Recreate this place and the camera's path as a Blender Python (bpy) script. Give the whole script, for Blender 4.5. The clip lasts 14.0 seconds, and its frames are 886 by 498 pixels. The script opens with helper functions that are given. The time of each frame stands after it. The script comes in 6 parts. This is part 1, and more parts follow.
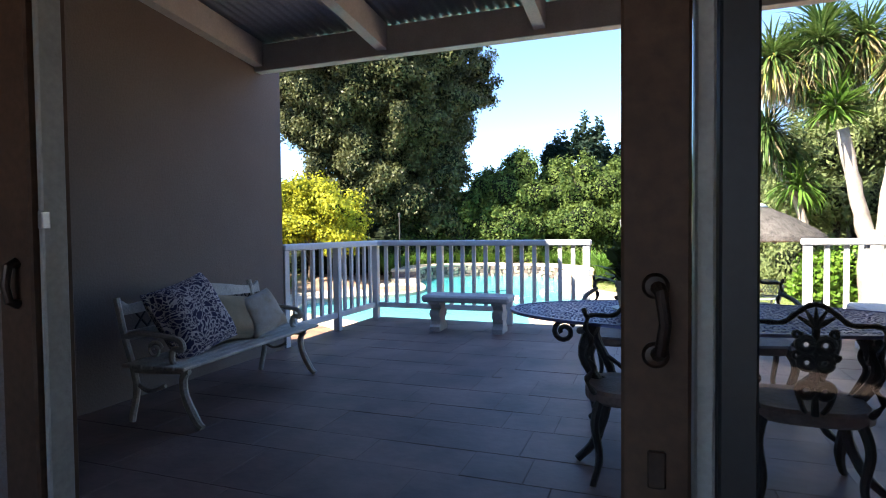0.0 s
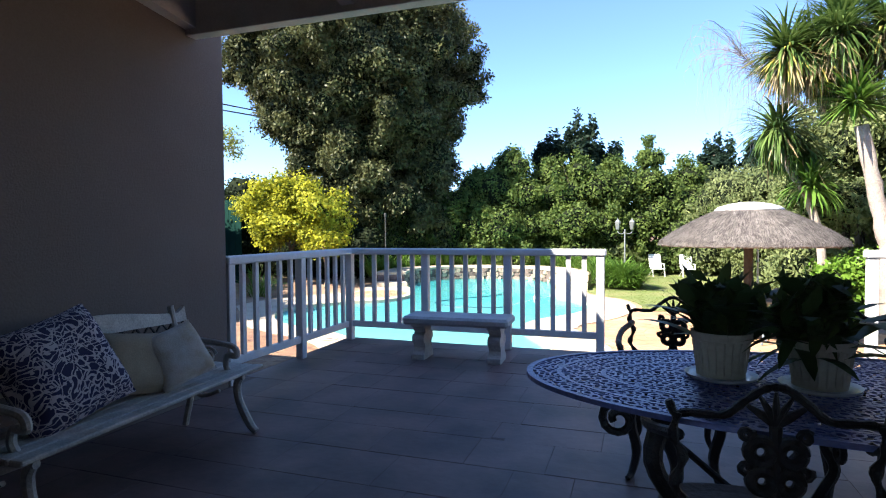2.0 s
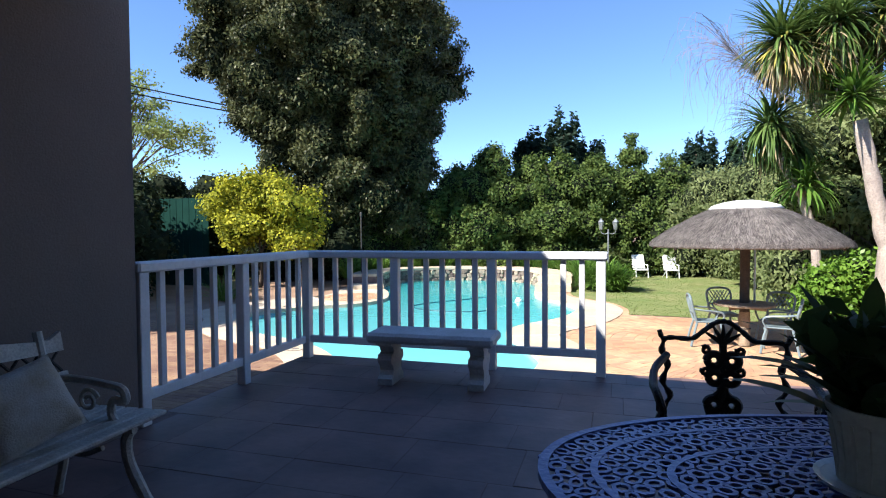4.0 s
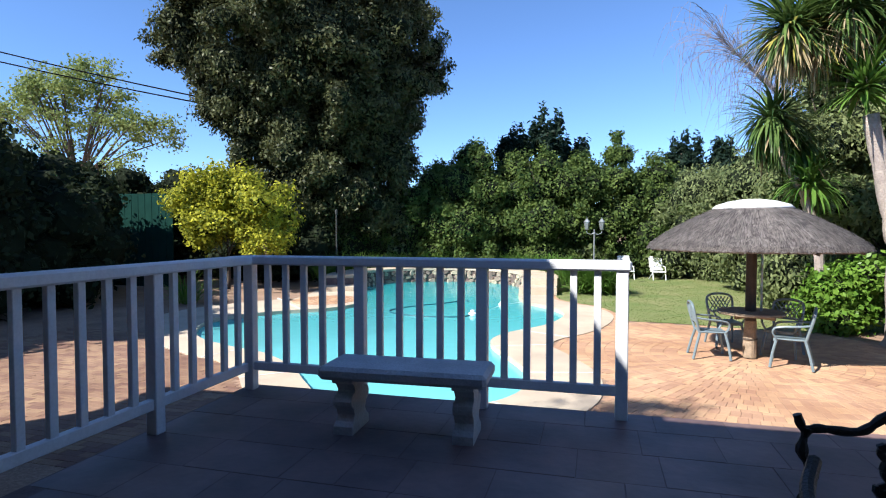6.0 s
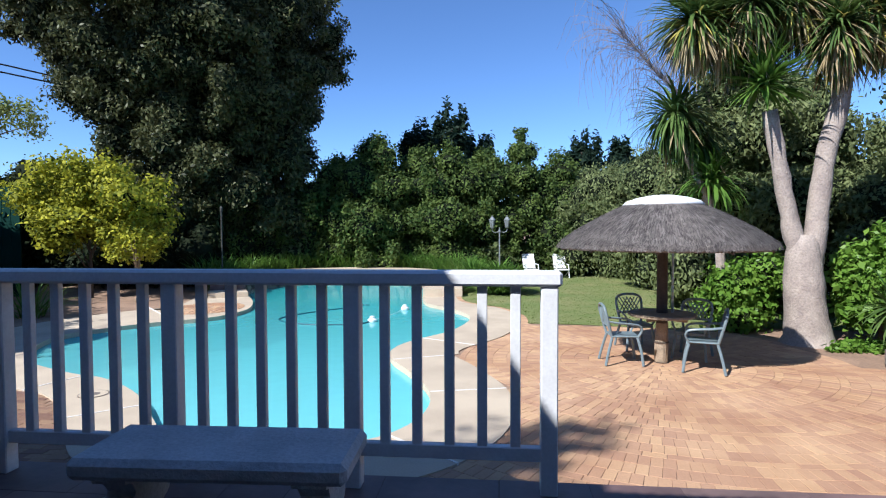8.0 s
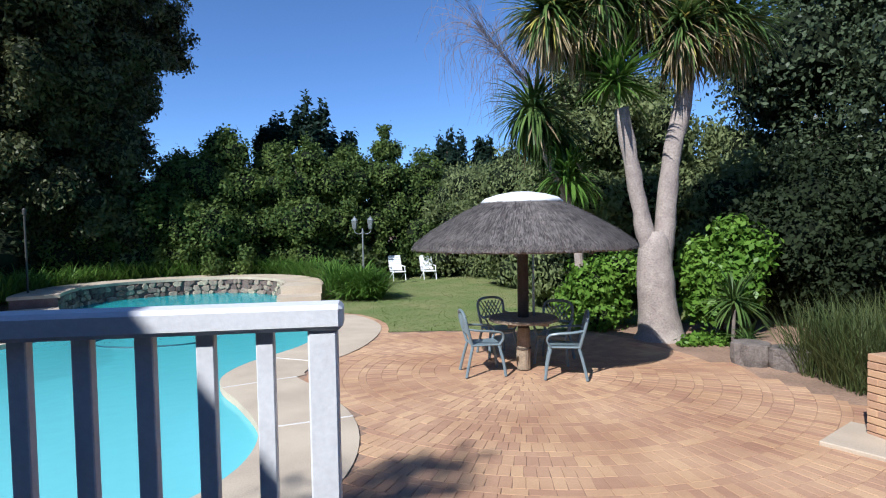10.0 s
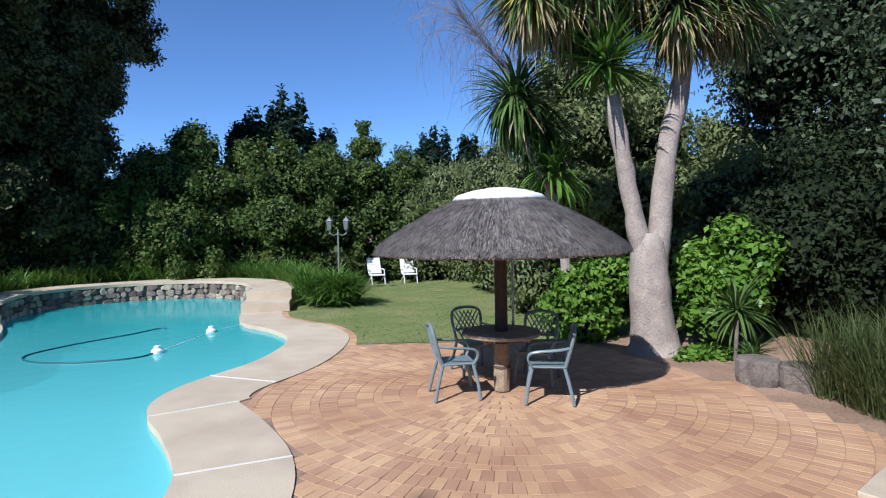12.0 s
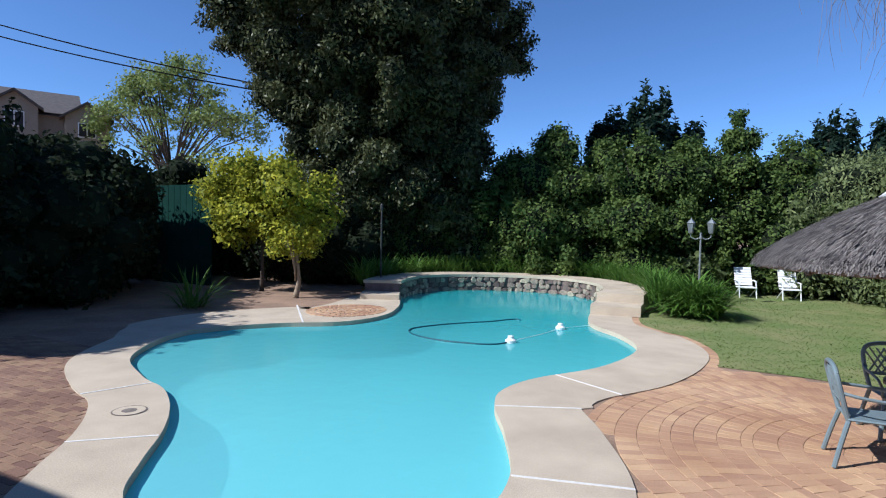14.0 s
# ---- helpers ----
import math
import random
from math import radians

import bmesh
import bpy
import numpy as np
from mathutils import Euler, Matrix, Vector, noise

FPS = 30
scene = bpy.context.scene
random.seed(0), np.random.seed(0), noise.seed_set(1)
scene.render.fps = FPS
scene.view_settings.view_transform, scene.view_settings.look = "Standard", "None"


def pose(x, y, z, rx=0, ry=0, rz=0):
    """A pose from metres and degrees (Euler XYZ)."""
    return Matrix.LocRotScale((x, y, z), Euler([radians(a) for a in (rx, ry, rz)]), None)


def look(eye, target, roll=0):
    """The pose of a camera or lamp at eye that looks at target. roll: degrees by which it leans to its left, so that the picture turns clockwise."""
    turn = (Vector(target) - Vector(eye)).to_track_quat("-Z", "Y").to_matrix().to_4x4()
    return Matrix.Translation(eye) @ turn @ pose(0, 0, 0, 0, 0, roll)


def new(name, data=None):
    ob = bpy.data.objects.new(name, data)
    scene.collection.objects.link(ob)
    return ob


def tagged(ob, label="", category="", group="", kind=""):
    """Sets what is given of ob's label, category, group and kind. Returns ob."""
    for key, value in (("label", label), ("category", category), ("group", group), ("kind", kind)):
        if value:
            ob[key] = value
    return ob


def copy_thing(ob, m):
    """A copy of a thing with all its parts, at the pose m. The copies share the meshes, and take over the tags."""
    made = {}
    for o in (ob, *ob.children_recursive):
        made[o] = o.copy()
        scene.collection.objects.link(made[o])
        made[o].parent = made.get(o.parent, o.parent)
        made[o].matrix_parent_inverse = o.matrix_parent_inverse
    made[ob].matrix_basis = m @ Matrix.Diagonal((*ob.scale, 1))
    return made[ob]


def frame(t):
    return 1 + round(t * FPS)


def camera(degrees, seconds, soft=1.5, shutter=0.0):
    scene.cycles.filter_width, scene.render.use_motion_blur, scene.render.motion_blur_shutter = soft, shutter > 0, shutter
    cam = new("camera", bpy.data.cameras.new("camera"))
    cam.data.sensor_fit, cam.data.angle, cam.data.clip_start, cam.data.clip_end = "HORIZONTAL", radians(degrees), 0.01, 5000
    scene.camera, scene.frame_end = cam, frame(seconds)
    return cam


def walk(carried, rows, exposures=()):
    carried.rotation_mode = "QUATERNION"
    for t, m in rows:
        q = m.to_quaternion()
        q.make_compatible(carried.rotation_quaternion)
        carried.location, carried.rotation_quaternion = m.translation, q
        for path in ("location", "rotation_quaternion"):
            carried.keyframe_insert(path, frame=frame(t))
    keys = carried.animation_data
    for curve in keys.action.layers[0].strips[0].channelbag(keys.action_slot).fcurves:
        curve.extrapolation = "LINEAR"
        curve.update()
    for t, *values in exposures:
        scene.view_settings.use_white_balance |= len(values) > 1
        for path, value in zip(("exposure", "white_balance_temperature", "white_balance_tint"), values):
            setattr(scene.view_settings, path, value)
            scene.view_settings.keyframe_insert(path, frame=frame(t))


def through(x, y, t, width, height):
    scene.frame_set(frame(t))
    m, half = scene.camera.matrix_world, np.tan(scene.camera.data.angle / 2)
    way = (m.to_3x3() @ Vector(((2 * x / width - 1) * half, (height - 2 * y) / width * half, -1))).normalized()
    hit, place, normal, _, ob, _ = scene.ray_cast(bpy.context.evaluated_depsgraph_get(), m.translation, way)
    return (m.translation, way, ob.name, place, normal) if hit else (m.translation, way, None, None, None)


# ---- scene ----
cam = camera(76.1, 14.0, soft=1.1)
PATH = [
    (0, (0.608, -0.152, 1.133), (-0.082, 1.725, 1.07), -0.6),
    (0.5, (0.475, 0.089, 1.151), (-0.216, 1.964, 1.087), -0.6),
    (1, (0.402, 0.383, 1.174), (-0.284, 2.26, 1.11), -0.5),
    (1.5, (0.333, 0.652, 1.198), (-0.346, 2.532, 1.131), -0.4),
    (2, (0.256, 0.894, 1.21), (-0.396, 2.783, 1.144), -0.4),
    (2.5, (0.226, 1.098, 1.21), (-0.392, 2.999, 1.145), -0.4),
    (3, (0.204, 1.279, 1.201), (-0.401, 3.184, 1.135), -0.4),
    (3.2, (0.174, 1.376, 1.196), (-0.425, 3.283, 1.131), -0.4),
    (5.5, (-0.209, 2.453, 1.22), (-0.757, 4.376, 1.148), -0.1),
    (6, (-0.259, 2.743, 1.22), (-0.776, 4.674, 1.149), -0.0),
    (6.5, (-0.309, 3.024, 1.232), (-0.797, 4.962, 1.158), 0.0),
    (7, (-0.325, 3.284, 1.239), (-0.756, 5.236, 1.163), 0.0),
    (7.5, (-0.33, 3.55, 1.237), (-0.645, 5.523, 1.155), 0.0),
    (8, (-0.313, 3.927, 1.218), (-0.508, 5.916, 1.141), -0.2),
    (8.5, (-0.243, 4.246, 1.215), (-0.314, 6.243, 1.14), -0.5),
    (9, (-0.162, 4.468, 1.227), (-0.101, 6.466, 1.151), -0.8),
    (11.3, (0.367, 5.694, 1.204), (0.697, 7.665, 1.125), -1.0),
    (11.5, (0.411, 5.799, 1.208), (0.734, 7.771, 1.13), -1.1),
    (12, (0.474, 5.996, 1.212), (0.762, 7.974, 1.136), -1.0),
    (12.5, (0.479, 6.213, 1.215), (0.559, 8.211, 1.145), -0.6),
    (13, (0.444, 6.396, 1.202), (0.129, 8.369, 1.135), 0.0),
    (13.5, (0.398, 6.554, 1.187), (-0.186, 8.466, 1.119), 0.5),
    (14, (0.374, 6.632, 1.18), (-0.515, 8.422, 1.108), 1.1),
]
walk(cam, [(t, look(e, g, r)) for t, e, g, r in PATH],
     exposures=((0, 2.48, 7200, 10), (1.5, 2.15, 7000, 10), (3, 1.6, 6600, 10), (5.5, 1.14, 6300, 10), (7, 0.91, 6000, 10), (9, 0.56, 5800, 10), (12.5, 0.42, 5700, 10), (14, 0.37, 5650, 10)))

# ---- world, sun ----
SUN_WAY = Vector((0.72, 0.80, -1.0)).normalized()
world = bpy.data.worlds.new("world")
scene.world = world
world.use_nodes = True
wn = world.node_tree
sky = wn.nodes.new("ShaderNodeTexSky")
sky.sky_type = "NISHITA"
sky.sun_disc = False
sky.sun_elevation = radians(42.9)
sky.sun_rotation = radians(222)
sky.altitude = 2500
sky.air_density = 1.0
sky.dust_density = 0.0
sky.ozone_density = 5.0
wn.nodes["Background"].inputs[1].default_value = 0.11
tint = wn.nodes.new("ShaderNodeMix")
tint.data_type, tint.blend_type = "RGBA", "MULTIPLY"
tint.inputs[0].default_value = 1.0
tint.inputs[7].default_value = (0.89, 0.965, 1.05, 1)
wn.links.new(sky.outputs[0], tint.inputs[6])
wn.links.new(tint.outputs[2], wn.nodes["Background"].inputs[0])
sun = new("sun", bpy.data.lights.new("sun", "SUN"))
sun.data.energy, sun.data.angle, sun.data.color = 5.0, radians(0.5), (1.0, 0.955, 0.89)
sun.matrix_world = look((0, 0, 20), Vector((0, 0, 20)) + SUN_WAY)

GZ = -0.93      # yard level; the veranda floor is at 0
WATER = -1.02


# ---- materials ----
def mat(name, col, rough=0.7, metal=0.0, var=0.25, scale=6.0, fine=60.0, bump=0.15, per="", spec=0.5, second=None):
    """A surface with stains at a large scale, grain at a fine one, relief, and a tone of its own for each piece."""
    m = bpy.data.materials.new(name)
    m.use_nodes = True
    nt = m.node_tree
    N, L = nt.nodes, nt.links
    p = N["Principled BSDF"]
    p.inputs["Roughness"].default_value = rough
    p.inputs["Metallic"].default_value = metal
    p.inputs["Specular IOR Level"].default_value = spec
    a, b = N.new("ShaderNodeTexNoise"), N.new("ShaderNodeTexNoise")
    a.inputs["Scale"].default_value, b.inputs["Scale"].default_value = scale, fine
    a.inputs["Detail"].default_value, b.inputs["Detail"].default_value = 5, 4
    gm = N.new("ShaderNodeNewGeometry")
    for n in (a, b):
        L.new(gm.outputs["Position"], n.inputs["Vector"])
    mix = N.new("ShaderNodeMix")
    mix.data_type = "RGBA"
    other = second or tuple(c * (1 - var) for c in col)
    mix.inputs[6].default_value = (*col, 1)
    mix.inputs[7].default_value = (*other, 1)
    ramp = N.new("ShaderNodeMapRange")
    ramp.inputs[1].default_value, ramp.inputs[2].default_value = 0.35, 0.68
    L.new(a.outputs[0], ramp.inputs[0])
    L.new(ramp.outputs[0], mix.inputs[0])
    hsv = N.new("ShaderNodeHueSaturation")
    L.new(mix.outputs[2], hsv.inputs["Color"])
    val = N.new("ShaderNodeMapRange")
    val.inputs[1].default_value, val.inputs[2].default_value = 0.3, 0.7
    val.inputs[3].default_value, val.inputs[4].default_value = 1 - var * 0.6, 1 + var * 0.6
    L.new(b.outputs[0], val.inputs[0])
    out = val.outputs[0]
    if per:
        src = N.new("ShaderNodeObjectInfo").outputs["Random"] if per == "object" else gm.outputs["Random Per Island"]
        r = N.new("ShaderNodeMapRange")
        r.inputs[3].default_value, r.inputs[4].default_value = 1 - var * 1.3, 1 + var * 1.1
        L.new(src, r.inputs[0])
        mul = N.new("ShaderNodeMath")
        mul.operation = "MULTIPLY"
        L.new(out, mul.inputs[0])
        L.new(r.outputs[0], mul.inputs[1])
        out = mul.outputs[0]
        h = N.new("ShaderNodeMapRange")
        h.inputs[3].default_value, h.inputs[4].default_value = 0.5 - 0.06 * var, 0.5 + 0.06 * var
        L.new(src, h.inputs[0])
        L.new(h.outputs[0], hsv.inputs["Hue"])
    L.new(out, hsv.inputs["Value"])
    L.new(hsv.outputs[0], p.inputs["Base Color"])
    if bump:
        bp = N.new("ShaderNodeBump")
        bp.inputs["Strength"].default_value, bp.inputs["Distance"].default_value = bump, 0.02
        L.new(b.outputs[0], bp.inputs["Height"])
        L.new(bp.outputs[0], p.inputs["Normal"])
    return m


def leaf_mat(name, col, col2, rough=0.6, through=0.35, patch=0.7):
    """Leaves: each with its own tone, some light passing through."""
    m = bpy.data.materials.new(name)
    m.use_nodes = True
    nt = m.node_tree
    N, L = nt.nodes, nt.links
    p = N["Principled BSDF"]
    gm = N.new("ShaderNodeNewGeometry")
    nz = N.new("ShaderNodeTexNoise")
    nz.inputs["Scale"].default_value = patch
    L.new(gm.outputs["Position"], nz.inputs["Vector"])
    add = N.new("ShaderNodeMath")
    add.operation = "MULTIPLY_ADD"
    add.inputs[1].default_value = 0.6
    L.new(gm.outputs["Random Per Island"], add.inputs[0])
    off = N.new("ShaderNodeMapRange")
    off.inputs[1].default_value, off.inputs[2].default_value, off.inputs[3].default_value, off.inputs[4].default_value = 0.3, 0.7, -0.1, 0.5
    L.new(nz.outputs[0], off.inputs[0])
    L.new(off.outputs[0], add.inputs[2])
    mix = N.new("ShaderNodeMix")
    mix.data_type = "RGBA"
    mix.inputs[6].default_value, mix.inputs[7].default_value = (*col, 1), (*col2, 1)
    L.new(add.outputs[0], mix.inputs[0])
    L.new(mix.outputs[2], p.inputs["Base Color"])
    p.inputs["Roughness"].default_value = rough
    p.inputs["Specular IOR Level"].default_value = 0.14
    tr = N.new("ShaderNodeBsdfTranslucent")
    L.new(mix.outputs[2], tr.inputs[0])
    ms = N.new("ShaderNodeMixShader")
    ms.inputs[0].default_value = through
    L.new(p.outputs[0], ms.inputs[1])
    L.new(tr.outputs[0], ms.inputs[2])
    L.new(ms.outputs[0], N["Material Output"].inputs[0])
    return m


WHITE = mat("white_paint", (0.70, 0.70, 0.71), 0.5, var=0.1, scale=9, bump=0.08)
PLASTER = mat("taupe_plaster", (0.178, 0.142, 0.125), 0.85, var=0.10, scale=1.5, fine=90, bump=0.25)
ROOM = mat("room_plaster", (0.5, 0.47, 0.42), 0.85, var=0.08, scale=2)
TIMBER = mat("white_timber", (0.62, 0.60, 0.57), 0.55, var=0.12, scale=7, bump=0.1)
SHEET = mat("roof_sheet", (0.36, 0.37, 0.38), 0.4, 0.55, var=0.2, scale=4, bump=0.03)
DOORWOOD = mat("dark_wood", (0.095, 0.052, 0.033), 0.6, var=0.3, scale=5, fine=40, bump=0.08, spec=0.25)
DARKALU = mat("dark_aluminium", (0.035, 0.035, 0.038), 0.45, 0.2, var=0.12, scale=5, bump=0.02)
DOORPAINT = mat("door_paint", (0.34, 0.33, 0.31), 0.5, var=0.15)
BRONZE = mat("bronze", (0.05, 0.032, 0.025), 0.45, 0.6, var=0.3)
STEEL = mat("steel", (0.45, 0.45, 0.45), 0.35, 0.9, var=0.15)
SLATE = mat("flagstone", (0.210, 0.134, 0.122), 0.5, var=0.11, scale=2.0, fine=20, bump=0.10, per="object", second=(0.090, 0.061, 0.060))
MORTAR = mat("mortar", (0.150, 0.104, 0.096), 0.9, var=0.25, scale=8)
CONCRETE = mat("pale_concrete", (0.52, 0.43, 0.315), 0.85, var=0.2, scale=1.6, fine=70, bump=0.15, second=(0.42, 0.34, 0.25))
JOINT = mat("white_joint", (0.72, 0.69, 0.64), 0.7, var=0.12)
BRICK = mat("clay_brick", (0.37, 0.205, 0.115), 0.85, var=0.12, scale=0.9, fine=60, bump=0.25, per="object", second=(0.49, 0.305, 0.18))
BRICKS = mat("clay_brick_field", (0.37, 0.205, 0.115), 0.85, var=0.12, scale=0.9, fine=60, bump=0.25, per="island", second=(0.49, 0.305, 0.18))
# Darker, redder tone than the other bricks, for the straight rows.
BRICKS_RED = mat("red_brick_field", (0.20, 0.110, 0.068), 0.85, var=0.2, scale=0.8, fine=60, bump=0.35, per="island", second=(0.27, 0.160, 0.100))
SOIL = mat("sandy_soil", (0.32, 0.205, 0.135), 0.95, var=0.35, scale=1.1, fine=30, bump=0.5)
LAWN = mat("lawn_ground", (0.12, 0.165, 0.04), 0.95, var=0.3, scale=0.9, fine=35, bump=0.6, second=(0.20, 0.20, 0.075))
GRASS = leaf_mat("grass_blades", (0.10, 0.16, 0.035), (0.21, 0.24, 0.08))
IRON = mat("black_iron", (0.030, 0.026, 0.025), 0.5, 0.4, var=0.35, scale=20, fine=150, bump=0.3)
# Blue in the base colour stands for sky reflected in the tabletop.
IRON_TOP = mat("iron_sky_tint", (0.15, 0.18, 0.40), 0.32, 0.3, var=0.25, scale=20, bump=0.2)
BENCHWHITE = mat("worn_white_paint", (0.52, 0.49, 0.44), 0.6, var=0.3, scale=12, fine=90, bump=0.2)
CAST = mat("cast_stone", (0.50, 0.50, 0.50), 0.8, var=0.2, scale=6, fine=60, bump=0.3)
STONE = mat("field_stone", (0.31, 0.24, 0.18), 0.85, var=0.5, scale=9, fine=40, bump=0.5, per="object", second=(0.17, 0.135, 0.11))
THATCH = mat("thatch", (0.20, 0.172, 0.158), 0.95, var=0.5, scale=8, fine=120, bump=0.8, per="island")
CAPWHITE = mat("white_cap", (0.80, 0.80, 0.78), 0.6, var=0.1, scale=5)
# Log colour darkened for the thatch's shade on the upper post.
POSTSHADE = mat("log_shade_dark", (0.075, 0.05, 0.035), 0.8, var=0.35, scale=10, fine=50, bump=0.4)
LOG = mat("pale_log", (0.33, 0.25, 0.17), 0.8, var=0.35, scale=10, fine=50, bump=0.4)
PLASTIC = mat("green_grey_plastic", (0.17, 0.22, 0.24), 0.4, var=0.12, scale=10, bump=0.05)
WHITEPLASTIC = mat("white_plastic", (0.8, 0.8, 0.79), 0.4, var=0.06, bump=0.03)
OLDLOG = mat("weathered_log", (0.20, 0.165, 0.14), 0.95, var=0.4, scale=6, fine=40, bump=0.7)
BARK = mat("grey_bark", (0.36, 0.30, 0.25), 0.9, var=0.3, scale=5, fine=30, bump=0.7, second=(0.27, 0.22, 0.19))
DARKBARK = mat("dark_bark", (0.10, 0.075, 0.055), 0.95, var=0.4, scale=5, bump=0.7)
# Near-black colour paints the shade deep inside the crowns.
CROWNSHADE = mat("crown_shade", (0.018, 0.024, 0.013), 0.95, var=0.4, scale=3, bump=0.8, spec=0.05)
L_BIG = leaf_mat("evergreen_leaves", (0.022, 0.028, 0.012), (0.14, 0.15, 0.062), 0.45, 0.25, patch=0.9)
# Leaf colour darkened to carry the shade on hedge and edge bushes.
L_DARK = leaf_mat("shade_dark_leaves", (0.012, 0.020, 0.009), (0.036, 0.050, 0.020), 0.7, 0.25, patch=0.5)
L_HEDGE = leaf_mat("hedge_leaves", (0.033, 0.068, 0.019), (0.155, 0.21, 0.052), patch=1.0)
L_PINE = leaf_mat("dark_needles", (0.012, 0.028, 0.018), (0.030, 0.055, 0.034))
L_YELLOW = leaf_mat("yellow_leaves", (0.045, 0.085, 0.014), (0.58, 0.55, 0.05), patch=2.2)
L_GREY = leaf_mat("grey_green_leaves", (0.020, 0.032, 0.015), (0.105, 0.135, 0.07), 0.35, 0.2, patch=0.9)
L_SWORD = leaf_mat("yellowing_sword_leaves", (0.30, 0.27, 0.05), (0.52, 0.45, 0.12), 0.5, 0.3)
TWIG = mat("purple_grey_twigs", (0.17, 0.15, 0.17), 0.9, var=0.2)
SEATPAD = mat("worn_brown_seat", (0.15, 0.10, 0.085), 0.6, var=0.3, scale=14, bump=0.2)
L_LIGHT = leaf_mat("light_leaves", (0.15, 0.20, 0.055), (0.28, 0.33, 0.11))
L_OLIVE = leaf_mat("olive_leaves", (0.085, 0.12, 0.046), (0.25, 0.285, 0.12), patch=1.1)
L_SHRUB = leaf_mat("shrub_leaves", (0.075, 0.17, 0.02), (0.19, 0.31, 0.05), 0.35)
L_LILY = leaf_mat("strap_leaves", (0.05, 0.125, 0.02), (0.155, 0.27, 0.05), 0.4)
L_YUCCA = leaf_mat("sword_leaves", (0.035, 0.078, 0.020), (0.145, 0.215, 0.06), 0.35, 0.25, patch=1.6)
L_DEAD = leaf_mat("dry_leaves", (0.27, 0.20, 0.10), (0.42, 0.34, 0.20), 0.7, 0.25)
L_REED = leaf_mat("reed_leaves", (0.055, 0.085, 0.025), (0.13, 0.15, 0.055), 0.5)
L_POT = leaf_mat("pot_leaves", (0.025, 0.05, 0.016), (0.07, 0.11, 0.035), 0.4)
TERRA = mat("dull_cream_pot", (0.40, 0.36, 0.29), 0.7, var=0.15)
SAUCER = mat("glazed_saucer", (0.55, 0.58, 0.60), 0.25, var=0.1)
POLE = mat("dark_pole", (0.05, 0.05, 0.045), 0.6, 0.2, var=0.3)
LAMPBLACK = mat("lamp_grey_metal", (0.30, 0.32, 0.32), 0.45, 0.5, var=0.2)
# Green taken down to near black in place of shade on the fence.
FENCE = mat("fence_green_shade", (0.010, 0.040, 0.032), 0.95, var=0.2, scale=3, spec=0.05)
ROOFTILE = mat("dark_roof_tiles", (0.10, 0.085, 0.08), 0.85, var=0.3, scale=4)
# Beige lowered so the house walls look shaded.
FACADE = mat("shaded_beige_facade", (0.30, 0.25, 0.20), 0.85, var=0.1)
GREYCUSH = mat("grey_white_fabric", (0.55, 0.53, 0.50), 0.95, var=0.18, scale=9, fine=160, bump=0.3, second=(0.42, 0.35, 0.27))
BEIGECUSH = mat("beige_fabric", (0.38, 0.31, 0.22), 0.95, var=0.2, scale=9, fine=160, bump=0.3)
HOSE = mat("dark_hose", (0.01, 0.09, 0.12), 0.5, var=0.2)
CABLE = mat("cable_black", (0.012, 0.012, 0.012), 1.0, var=0.2, spec=0.0)


def glass_mat():
    m = bpy.data.materials.new("window_glass")
    m.use_nodes = True
    p = m.node_tree.nodes["Principled BSDF"]
    p.inputs["Base Color"].default_value = (0.94, 0.97, 0.96, 1)
    p.inputs["Roughness"].default_value, p.inputs["IOR"].default_value = 0.0, 1.45
    p.inputs["Transmission Weight"].default_value = 1.0
    return m


